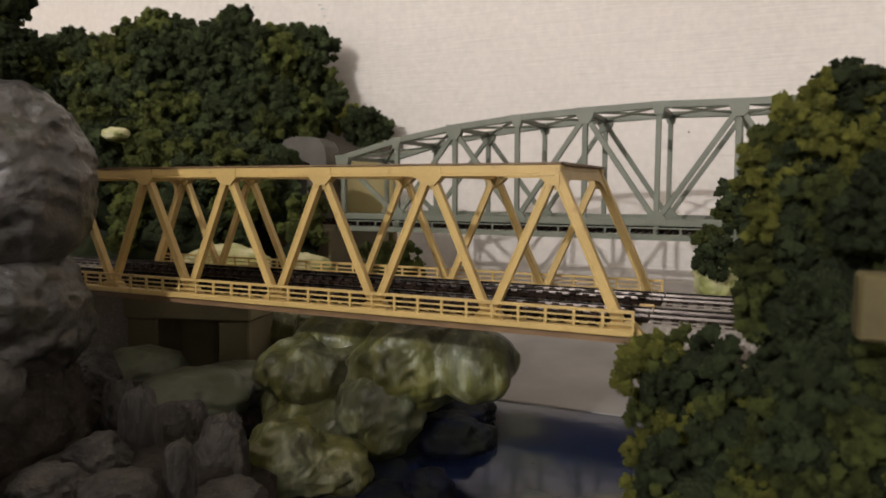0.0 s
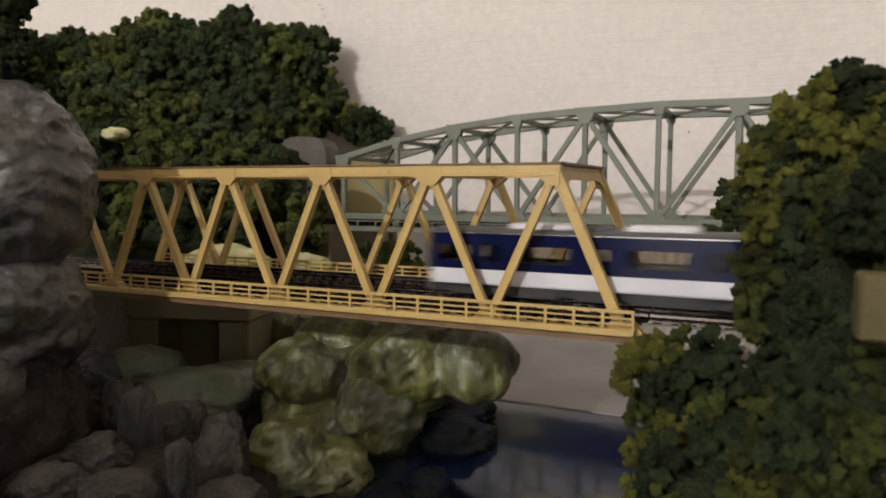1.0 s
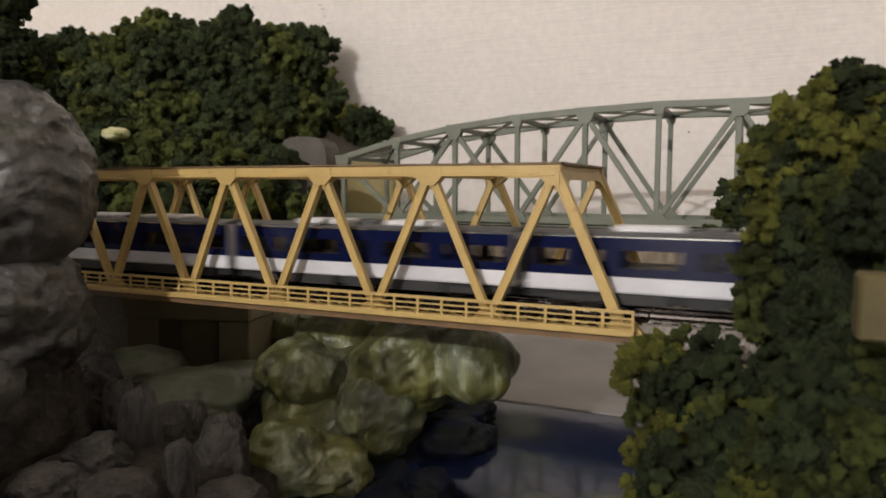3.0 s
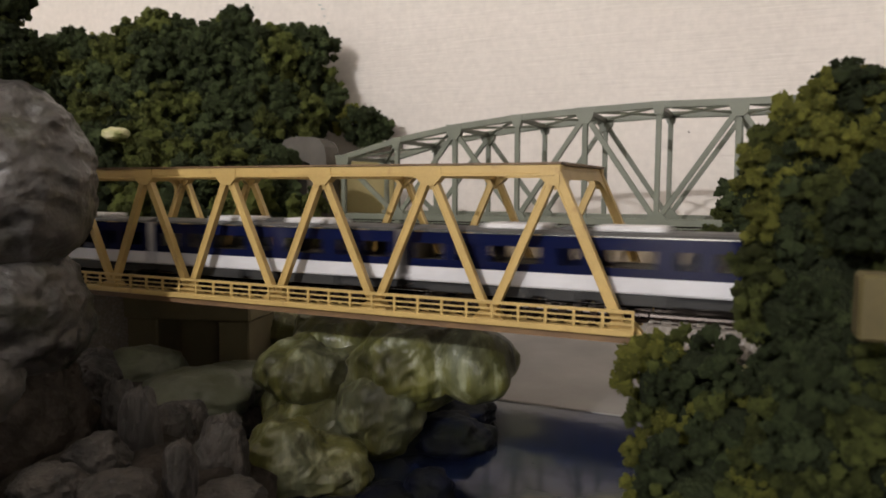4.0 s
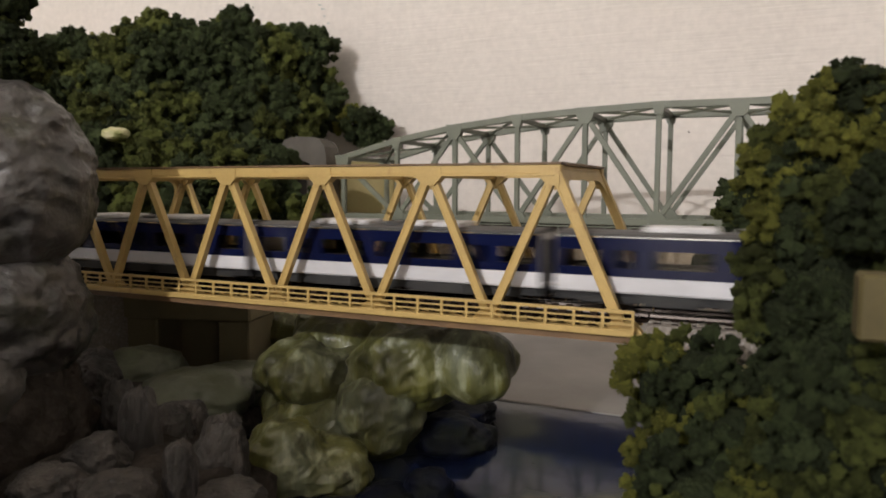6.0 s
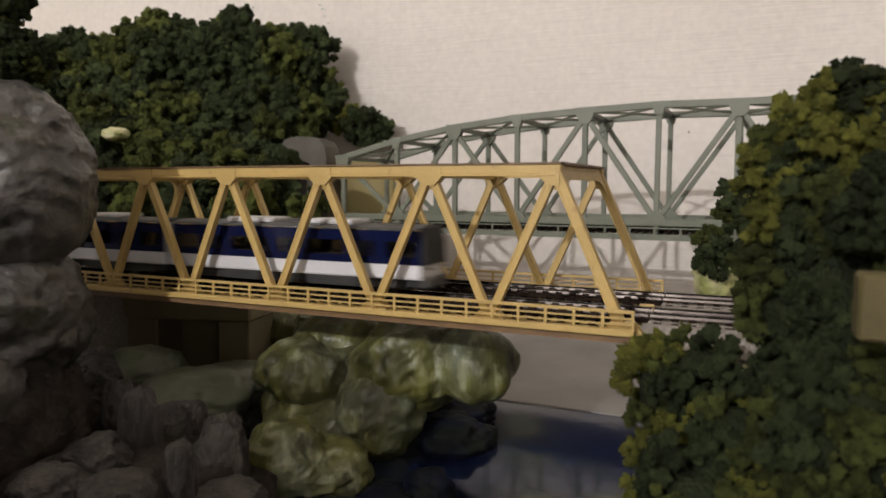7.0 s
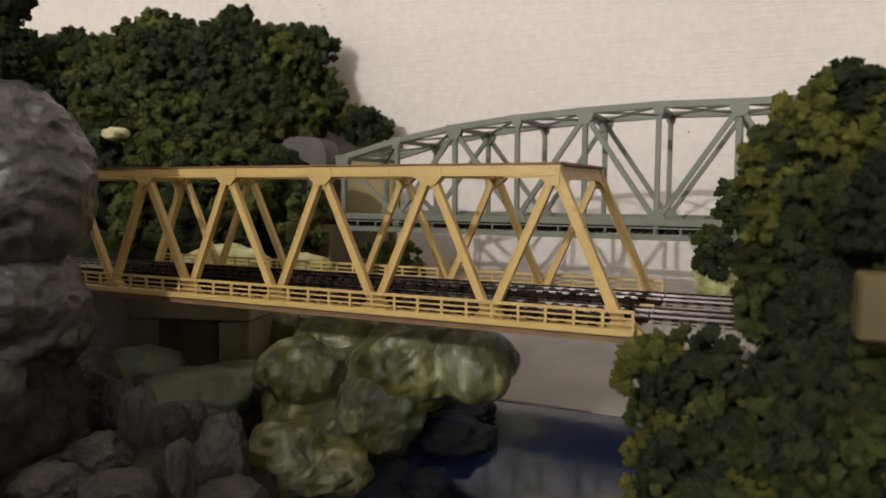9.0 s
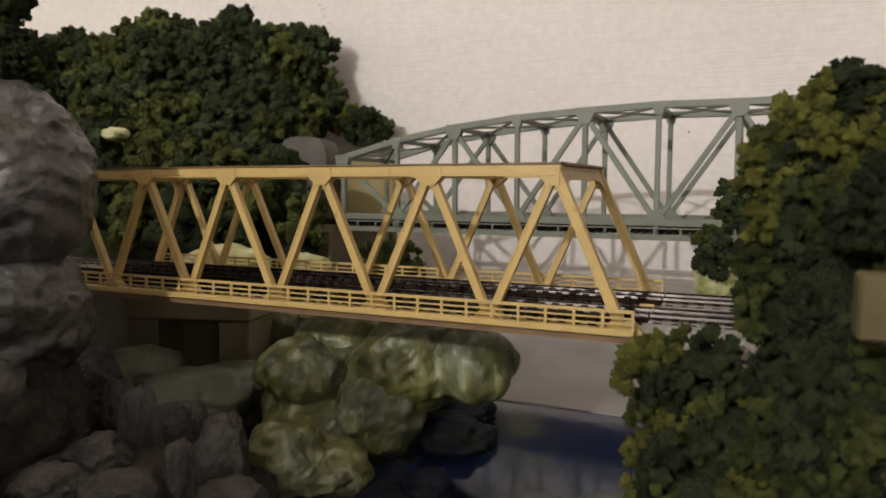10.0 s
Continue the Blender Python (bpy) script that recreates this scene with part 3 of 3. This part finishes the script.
hill("near_hill", RIGHT_HILL, 0.0074, "dark soil body of the near wooded bank", 5, low=-0.9, core=[(0.088, -0.040, -0.02, 0.025, 0.055), (0.050, -0.025, 0.0, 0.014, 0.03)])
hill("river_bank", RIGHT_LOW, 0.0070, "dark soil body of the river bank", 7, low=-0.9, core=[(0.032, -0.032, -0.045, 0.020, 0.032)])
hill("far_bank", SPUR, 0.0085, "dark soil body of the far bank", 9, low=-0.9, core=[(0.035, 0.160, -0.03, 0.022, 0.055)])
hill("corner_bank", CORNER, 0.0042, "dark soil under bushes on the boulder", 11, low=-0.9)
# Light blocker out of view, built as a bushy bank.
hill("side_bank", SHADE_BANK, 0.038, "unseen soil bank added to shade the rocks and bridge end", 13, low=-0.1, core=[(-0.29, -0.165, -0.06, 0.09, 0.06), (-0.18, -0.255, -0.04, 0.11, 0.06)])


# ---- rocks ----
def rock(name, x, y, z, rh, rv, mat, seed, label, rough=0.22, jag=0.0, sub=5, tall=1.0, freq=1.7, strata=0.0, facets=0):
    bm = bmesh.new()
    bmesh.ops.create_icosphere(bm, subdivisions=sub, radius=1.0)
    off = Vector((seed * 3.1, seed * 1.7, seed * 0.9))
    rng = random.Random(seed)
    cuts = [(Vector((rng.gauss(0, 1), rng.gauss(0, 1), rng.gauss(0, 0.7))).normalized(), rng.uniform(0.74, 1.0)) for _ in range(facets)]
    for v in bm.verts:
        d = v.co.normalized()
        k = 1 + rough * noise.noise(d * freq + off) + rough * 0.5 * noise.noise(d * freq * 2.3 + off) + rough * 0.22 * noise.noise(d * freq * 6 + off)
        for axis, h in cuts:
            k = min(k, (h + 0.10 * noise.noise(d * 3 + off)) / max(d.dot(axis), 0.2))
        if strata:
            q = Vector((d.x * 1.5 + d.z * 0.6, d.y * 1.5, d.z * 4.5 - d.x * 2.0 + d.y * 2.0))
            k += strata * (abs(noise.noise(q * 1.3 + off)) + 0.5 * abs(noise.noise(q * 3.1 + off)) - 0.3)
        if jag:
            k += jag * (noise.cell(d * 2.6 + off) - 0.5) + jag * 0.6 * abs(noise.noise(Vector((d.x * 5, d.y * 5, d.z * 1.6)) + off))
        v.co = Vector((d.x * rh * k, d.y * rh * k, d.z * rv * k * tall))
    ob = part(name, bm, mat, None, "", smooth=not jag)
    ob.matrix_world = pose(x, y, z, 0, 0, seed * 47 % 360)
    return tagged(ob, label, "rock", group="river rocks")


def lobed_rock(name, lobes, mat, seed, label, rough=0.06, sub=6, soft=0.12, crease=0.9):
    """A boulder whose body flows through several rounded lobes, with creases and pits."""
    bm = bmesh.new()
    bmesh.ops.create_icosphere(bm, subdivisions=sub, radius=1.0)
    mid = sum((Vector(q[:3]) for q in lobes), Vector()) / len(lobes)
    size = sum(q[3] for q in lobes) / len(lobes)
    off = Vector((seed * 3.1, seed * 1.7, seed * 0.9))
    d = np.array([v.co.normalized()[:] for v in bm.verts])
    reach = []
    for x, y, z, rh, rv in lobes:
        inv = 1 / np.array((rh, rh, rv))
        o, e = (np.array(mid) - np.array((x, y, z))) * inv, d * inv
        a, b, c = (e * e).sum(1), (e * o).sum(1), (o * o).sum() - 1
        disc = b * b - a * c
        reach.append(np.where(disc > 0, (-b + np.sqrt(np.maximum(disc, 0))) / a, 0.0))
    reach = np.array(reach)
    k = size * soft
    top = reach.max(0)
    r = top + k * np.log(np.exp((reach - top) / k).sum(0)) - k * 0.4
    for v, w, u in zip(bm.verts, r, d):
        p = Vector(u) * w / size
        q = Vector((p.x * 0.8 + p.z * 0.5, p.y * 0.8, p.z * 1.6 - p.x * 0.9))
        n = 1.4 * noise.noise(p * 1.5 + off) + 0.6 * noise.noise(p * 3.4 + off) - crease * (2.0 * abs(noise.noise(q * 1.4 + off)) + 0.9 * abs(noise.noise(q * 3.3 + off))) + 0.22 * noise.noise(p * 8 + off) + 0.7 * crease
        v.co = Vector(u) * (w + size * rough * 1.6 * n)
    ob = part(name, bm, mat, None, "", smooth=True)
    ob.matrix_world = Matrix.Translation(mid)
    return tagged(ob, label, "rock", group="river rocks")


RIVER_BOULDERS = [
    [(-0.0639, 0.046, -0.0274, 0.018, 0.0167), (-0.0949, 0.05, -0.0317, 0.0287, 0.0203), (-0.1316, 0.06, -0.0261, 0.0258, 0.0142)],
    [(-0.1366, 0.0350, -0.0363, 0.0237, 0.0145), (-0.1198, 0.0500, -0.0381, 0.0211, 0.0149), (-0.1489, 0.0400, -0.0556, 0.0163, 0.0151)],
    [(-0.1024, 0.0350, -0.0490, 0.0190, 0.0204), (-0.1302, 0.0300, -0.0598, 0.0226, 0.0179)],
    [(-0.1198, -0.0050, -0.0579, 0.0158, 0.0163), (-0.1068, 0.0050, -0.0645, 0.0170, 0.0131)],
    [(-0.2057, 0.1100, -0.0413, 0.0145, 0.0161), (-0.1686, 0.1000, -0.0350, 0.0200, 0.0150)],
]
WET_ROCKS = [
    (-0.0655, 0.0040, -0.0640, 0.0093, 0.0080),
    (-0.1005, 0.0450, -0.0650, 0.0150, 0.0108),
    (-0.0938, 0.0780, -0.0620, 0.0257, 0.0090),
    (-0.0800, 0.0560, -0.0640, 0.0180, 0.0090),
    (-0.0760, -0.0060, -0.0660, 0.0114, 0.0060),
]
DULL_ROCKS = [
    (-0.1853, 0.0200, -0.0507, 0.0236, 0.0137),
    (-0.1873, 0.0500, -0.0530, 0.0223, 0.0110),
    (-0.2353, 0.0350, -0.0500, 0.0217, 0.0140),
]
BANK_ROCKS = [
    (-0.1426, -0.0800, -0.0417, 0.0111, 0.0067),
    (-0.1490, -0.0600, -0.0429, 0.0106, 0.0097),
    (-0.1476, -0.0450, -0.0453, 0.0079, 0.0234),
    (-0.1158, -0.0600, -0.0424, 0.0056, 0.0112),
    (-0.1233, -0.0350, -0.0488, 0.0108, 0.0168),
    (-0.1574, -0.0150, -0.0457, 0.0106, 0.0089),
    (-0.1855, -0.0200, -0.0471, 0.0087, 0.0153),
    (-0.1992, -0.0300, -0.0459, 0.0129, 0.0097),
    (-0.1907, -0.0500, -0.0485, 0.0119, 0.0119),
    (-0.1077, -0.0500, -0.0511, 0.0119, 0.0051),
    (-0.1242, -0.0750, -0.0420, 0.0110, 0.0055),
    (-0.2265, 0.0000, -0.0420, 0.0148, 0.0143),
    (-0.1505, -0.0300, -0.0451, 0.0090, 0.0119),
]
BOULDERS = [
    [(-0.1990, -0.0500, 0.0430, 0.0285, 0.0324), (-0.2060, -0.0520, 0.0560, 0.0240, 0.0240), (-0.1830, -0.0460, 0.0640, 0.0075, 0.0075)],
    [(-0.1975, -0.0500, -0.0010, 0.0245, 0.0246), (-0.2050, -0.0500, -0.0100, 0.0240, 0.0240)],
    [(-0.1892, -0.0650, -0.0240, 0.0096, 0.0138)],
]
for i, q in enumerate(RIVER_BOULDERS):
    lobed_rock("boulder", q, ROCK_GREEN, i + 1, "mossy yellow-green glossy boulder in the river")
for i, q in enumerate(WET_ROCKS):
    rock("rock", *q, ROCK_WET, i + 81, "dark wet rock at the water line", rough=0.2, strata=0.05, freq=1.6)
for i, q in enumerate(DULL_ROCKS):
    rock("rock", *q, ROCK_DULL, i + 91, "smooth dull grey-green boulder on the bank", rough=0.14, strata=0.04, freq=1.4)
for i, q in enumerate(BANK_ROCKS):
    rock("rock", *q, ROCK_BROWN, i + 21, "jagged dark grey-brown bark-like rock on the bank", rough=0.16, jag=0.012, strata=0.06, facets=16)
for c, r, h in (((-0.150, -0.045, -0.066), 0.048, 0.024), ((-0.205, -0.052, -0.045), 0.030, 0.036), ((-0.205, 0.020, -0.066), 0.045, 0.020)):
    bm = bmesh.new()
    bmesh.ops.create_icosphere(bm, subdivisions=5, radius=1.0)
    for v in bm.verts:
        k = 0.95 + 0.15 * noise.noise(v.co * 3) + 0.05 * noise.noise(v.co * 9)
        v.co = Vector(c) + Vector((v.co.x * r * k, v.co.y * r * k, v.co.z * h * k))
    tagged(part("left_bank", bm, EARTH, smooth=True), "dark soil bank under the brown rocks", "bank", kind="structure")
for i, q in enumerate(BOULDERS):
    lobed_rock("boulder", q, ROCK_GREY, i + 41, "smooth grey painted boulder stacked on the bank", rough=0.055, sub=6 if i < 2 else 4, crease=0.8)
# The last, tiny entry is a rock put in for a bright glint.
for i, (x, y, z, rh, rv) in enumerate(((-0.2711, 0.1367, -0.0105, 0.0270, 0.0150), (-0.2116, 0.1412, -0.0108, 0.0155, 0.0123), (0.0196, 0.1462, -0.0008, 0.0103, 0.0135),
                                       (0.0374, -0.0061, -0.0081, 0.0053, 0.0033), (-0.3734, 0.1450, 0.0778, 0.0092, 0.0048), (-0.3390, 0.1440, 0.0345, 0.0022, 0.0018))):
    rock("rock", x, y, z, rh, rv, ROCK_PALE, i + 61, "pale yellow-green rock among the bushes", rough=0.16)
rock("rock", -0.2044, -0.0350, 0.0941, 0.0020, 0.0041, ROCK_PALE, 71, "pale yellow-green rock among the bushes", rough=0.3, sub=4)


# ---- masonry ----
def blockwork():
    root = tagged(empty("bridge_pier", pose(-0.234, 0.073, -0.071) @ pose(0, 0, 0, 0, 0, 14)), "tan brown pier with a dark recess under the bridge", "pier")
    part("column", block(bmesh.new(), -0.035, -0.017, -0.012, 0.020, -0.002, 0.044, bevel=0.0008), PIER, root)
    part("column", block(bmesh.new(), 0.017, 0.034, -0.012, 0.020, -0.002, 0.044, bevel=0.0008), PIER, root)
    part("back_wall", block(bmesh.new(), -0.0165, 0.0165, 0.010, 0.018, -0.002, 0.044, bevel=0.0005), PIER, root)
    part("cap", block(bmesh.new(), -0.037, 0.036, -0.014, 0.022, 0.0442, 0.062, bevel=0.001), PIER, root)
    for xa, xb in ((0.008, 1.26), (-1.81, -0.264)):
        bm = block(bmesh.new(), xa, xb, -0.002, W + 0.006, -0.071, -0.0062, bevel=0.001)
        tagged(part("embankment", bm, BALLAST), "grey embankment under the approach tracks", "embankment", kind="structure")
    bm = block(bmesh.new(), 0.304, 0.37, 0.236, 0.330, -0.071, 0.0085, bevel=0.001)
    tagged(part("abutment", bm, PIER), "tan abutment under the green bridge end", "abutment")
    bm = block(bmesh.new(), -0.345, -0.258, 0.236, 0.330, -0.071, 0.0085, bevel=0.001)
    tagged(part("abutment", bm, PIER), "tan abutment under the green bridge end", "abutment")
    bm = block(bmesh.new(), -0.335, -0.258, 0.338, 0.346, -0.071, 0.064, bevel=0.001)
    tagged(part("retaining_wall", bm, CARD), "ochre card retaining wall behind the green bridge", "wall")
    # portal: a grey front with rounded shoulders and an arched mouth
    bm = bmesh.new()
    n = 14
    inner, outer = [], []
    for k in range(n + 1):
        a = math.pi * k / n
        inner.append((0.0105 * math.cos(a), 0.047 + 0.0105 * math.sin(a)))
        c, s = math.cos(a), math.sin(a)
        m = 1 / max(abs(c) ** 4 + abs(s) ** 4, 1e-9) ** 0.25
        outer.append((0.0225 * c * m, 0.047 + 0.0320 * s * m))
    inner = [(0.0105, -0.002)] + inner + [(-0.0105, -0.002)]
    outer = [(0.0225, -0.002)] + outer + [(-0.0225, -0.002)]
    grid = [[bm.verts.new((x, y, z)) for x, z in ring] for y in (-0.004, 0.030) for ring in (inner, outer)]
    for k in range(len(inner) - 1):
        for a, b in ((0, 1), (2, 3), (0, 2), (1, 3)):
            bm.faces.new((grid[a][k], grid[a][k + 1], grid[b][k + 1], grid[b][k]))
    ob = part("tunnel_portal", bm, CONCRETE)
    ob.matrix_world = pose(-0.330, 0.306, 0.006, 0, 0, 12)
    tagged(ob, "grey concrete tunnel portal on the wooded hill", "tunnel portal")
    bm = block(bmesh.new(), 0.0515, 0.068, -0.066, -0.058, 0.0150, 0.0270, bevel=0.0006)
    tagged(part("card_wall", bm, CARD_SHADED), "ochre card wall end among the bushes, shade painted into its colour", "wall")


blockwork()


# ---- train ----
CAR = 0.1175
BODY = 0.1127


def car(first, last, mirrored):
    """One coach; x runs along it, its front end is at x = 0 and it trails towards +x. z = 0 is the rail head."""
    root = empty("train_car")
    x0, x1 = 0.0024, 0.0024 + BODY
    hw = 0.0092
    zf, zb, zr = 0.0058, 0.0109, 0.0231
    w0, w1 = 0.0136, 0.0190

    def shell(zs, mat, name, label=""):
        bm = bmesh.new()
        ring = [(y, z) for y, z in zs] + [(-y, z) for y, z in reversed(zs)]
        a = [bm.verts.new((x0, y, z)) for y, z in ring]
        b = [bm.verts.new((x1, y, z)) for y, z in ring]
        bm.faces.new(a), bm.faces.new(b[::-1])
        for k in range(len(ring)):
            bm.faces.new((a[k], b[k], b[(k + 1) % len(ring)], a[(k + 1) % len(ring)]))
        return part(name, bm, mat, root, label)

    shell([(hw - 0.0004, zf), (hw, zf + 0.0006), (hw, zb)], WHITE, "lower_body", "glossy white lower side")
    shell([(hw - 0.0003, zr), (hw - 0.0012, zr + 0.0008), (hw - 0.004, zr + 0.0014), (0.001, zr + 0.0017)], ROOF, "roof", "grey roof")
    shell([(hw - 0.002, 0.0030), (hw - 0.002, zf - 0.0002)], BLACK, "underframe", "dark underframe")
    windows = [(0.0025, 0.0135), (0.0300, 0.0470), (0.0655, 0.0825), (0.0992, 0.1102)]
    doors = (0.0213, 0.0563, 0.0914)
    holes = sorted(windows + [(d + o - 0.0013, d + o + 0.0013) for d in doors for o in (-0.0018, 0.0018)])
    for s in (-1, 1):
        ya, yb = sorted((s * hw, s * (hw - 0.0007)))
        bm = block(bmesh.new(), x0, x1, ya, yb, zb + 0.0001, w0)
        block(bm, x0, x1, ya, yb, w1, zr)
        edges = [0.0] + [x for h in holes for x in h] + [BODY]
        for k in range(0, len(edges), 2):
            block(bm, x0 + edges[k], x0 + edges[k + 1], ya, yb, w0, w1)
        part("side_panel", bm, BLUE, root, "glossy navy blue upper side")
        yg = s * (hw - 0.00035)
        for a, b in windows:
            part("window", block(bmesh.new(), x0 + a, x0 + b, yg - 0.0001, yg + 0.0001, w0, w1), GLASS, root, "tinted window glass")
        for d in doors:
            yd = sorted((s * (hw - 0.0001), s * (hw + 0.00015)))
            bm = bmesh.new()
            for o in (-0.0037, 0.0, 0.0037):
                block(bm, x0 + d + o - 0.0004, x0 + d + o + 0.0004, *yd, zb + 0.0002, 0.0210)
            block(bm, x0 + d - 0.0037, x0 + d + 0.0037, *yd, zb + 0.0002, w0 - 0.0004)
            block(bm, x0 + d - 0.0037, x0 + d + 0.0037, *yd, w1 + 0.0004, 0.0210)
            leaf = part("door", bm, BLUE, root)
            part("kick_panel", block(bmesh.new(), x0 + d - 0.0037, x0 + d + 0.0037, *yd, zf + 0.0007, zb), WHITE, leaf, "white lower door")
            for o in (-0.0018, 0.0018):
                part("pane", block(bmesh.new(), x0 + d + o - 0.0013, x0 + d + o + 0.0013, yg - 0.0001, yg + 0.0001, w0, w1), GLASS, leaf, "tinted door glass")
        part("gutter", bar(bmesh.new(), (x0, s * (hw + 0.0001), zr - 0.0001), (x1, s * (hw + 0.0001), zr - 0.0001), 0.0004, 0.0004), SILVER, root, "bright rain gutter")
        ys = sorted((s * 0.0046, s * 0.0083))
        for a, b in ((0.0040, 0.0125), (0.0315, 0.0455), (0.0670, 0.0810), (0.1000, 0.1090)):
            part("seat_row", block(bmesh.new(), x0 + a, x0 + b, *ys, 0.0114, 0.0136, bevel=0.0004), SEATS, root, "dark tan seats")
        for a, b in ((0.026, 0.044), (0.049, 0.060), (0.066, 0.088)):
            part("equipment_box", block(bmesh.new(), x0 + a, x0 + b, s * 0.0076 - 0.0014, s * 0.0076 + 0.0010, 0.0022, 0.0056, bevel=0.0003), CHASSIS, root)
        for a in (0.0155, 0.0965):
            bg = part("bogie", block(bmesh.new(), x0 + a - 0.0085, x0 + a + 0.0085, s * 0.0068 - 0.0006, s * 0.0068 + 0.0006, 0.0022, 0.0046, bevel=0.0003), CHASSIS, root)
            for o in (-0.0048, 0.0048):
                bm = bmesh.new()
                bmesh.ops.create_cone(bm, segments=16, radius1=0.0028, radius2=0.0028, depth=0.0014, cap_ends=True,
                                      matrix=pose(x0 + a + o, s * 0.0050, 0.0028, 90))
                part("wheel", bm, STEEL, bg)
    part("cabin_floor", block(bmesh.new(), x0 + 0.001, x1 - 0.001, -hw + 0.0008, hw - 0.0008, zb, 0.0114), BLACK, root)
    for xe, cab in ((x0, first), (x1 - 0.0008, last)):
        part("end_wall", block(bmesh.new(), xe, xe + 0.0008, -hw + 0.0007, hw - 0.0007, zb + 0.0001, zr), BLUE if cab else UNIT, root, "" if cab else "pale grey coach end")
    for a, b in ((0.0266, 0.0475), (0.0640, 0.0850)):
        part("cooler", block(bmesh.new(), x0 + a, x0 + b, -0.0062, 0.0062, zr + 0.0010, zr + 0.0031, bevel=0.0006), UNIT, root, "off-white roof cooler")
    part("roof_box", block(bmesh.new(), x0 + 0.0525, x0 + 0.0595, -0.0045, 0.0045, zr + 0.0010, zr + 0.0027, bevel=0.0005), ROOF, root)
    if first or last:
        xe, sgn = (x0, -1) if first else (x1, 1)
        bm = bmesh.new()
        prof = [(0.0, zb), (sgn * 0.0018, zb), (sgn * 0.0014, 0.0190), (sgn * 0.0002, zr + 0.0006), (0.0, zr + 0.0006)]
        a = [bm.verts.new((xe + x, -hw + 0.0005, z)) for x, z in prof]
        b = [bm.verts.new((xe + x, hw - 0.0005, z)) for x, z in prof]
        bm.faces.new(a), bm.faces.new(b[::-1])
        for k in range(len(prof)):
            bm.faces.new((a[k], b[k], b[(k + 1) % len(prof)], a[(k + 1) % len(prof)]))
        part("cab_front", bm, BLACK, root, "black glazed cab end")
        part("skirt", block(bmesh.new(), xe + sgn * 0.0012 - 0.0012, xe + sgn * 0.0012 + 0.0012, -hw + 0.0006, hw - 0.0006, zf - 0.003, zf + 0.0008, bevel=0.0006), ROOF, root, "grey front skirt")
        for s in (-1, 1):
            part("headlight", block(bmesh.new(), xe + sgn * 0.0021 - 0.0004, xe + sgn * 0.0021 + 0.0004, s * 0.0062 - 0.0012, s * 0.0062 + 0.0012, 0.0094, 0.0102), GLASS_DARK, root)
    for xe, sgn in ((x0, -1), (x1, 1)):
        if not ((first and sgn < 0) or (last and sgn > 0)):
            part("gangway", block(bmesh.new(), xe + sgn * 0.0005 - 0.0005, xe + sgn * 0.0005 + 0.0005, -0.0040, 0.0040, 0.0070, 0.0210, bevel=0.0003), CHASSIS, root, "grey gangway frame")
            part("coupler", block(bmesh.new(), xe + sgn * 0.0013 - 0.0014, xe + sgn * 0.0013 + 0.0014, -0.0008, 0.0008, 0.0040, 0.0055), BLACK, root)
    return root


CARS = [car(i == 0, i == 7, i % 2) for i in range(8)]
for i, c in enumerate(CARS):
    tagged(c, "navy blue and white model train car with driving cab" if i in (0, 7) else "navy blue and white model train car on the near track",
           "train car", group="cars of the train")

# Way of the train's nose along the near track: seconds and metres.
RUN = [(0.0, -0.079), (0.5, 0.0005), (1.0, 0.078), (1.5, 0.158), (2.0, 0.237), (2.5, 0.316), (3.2, 0.430), (3.8, 0.5265), (4.3, 0.602), (4.7, 0.660),
       (5.1, 0.718), (5.5, 0.777), (6.2, 0.891), (6.8, 0.987), (7.1, 1.033), (7.4, 1.079), (7.7, 1.123), (8.2, 1.198), (10.0, 1.468)]


def motions():
    for i, c in enumerate(CARS):
        walk(c, [(t, pose(0.0105 - s + i * CAR, TRACKS[0], RAIL_TOP)) for t, s in RUN])


motions()
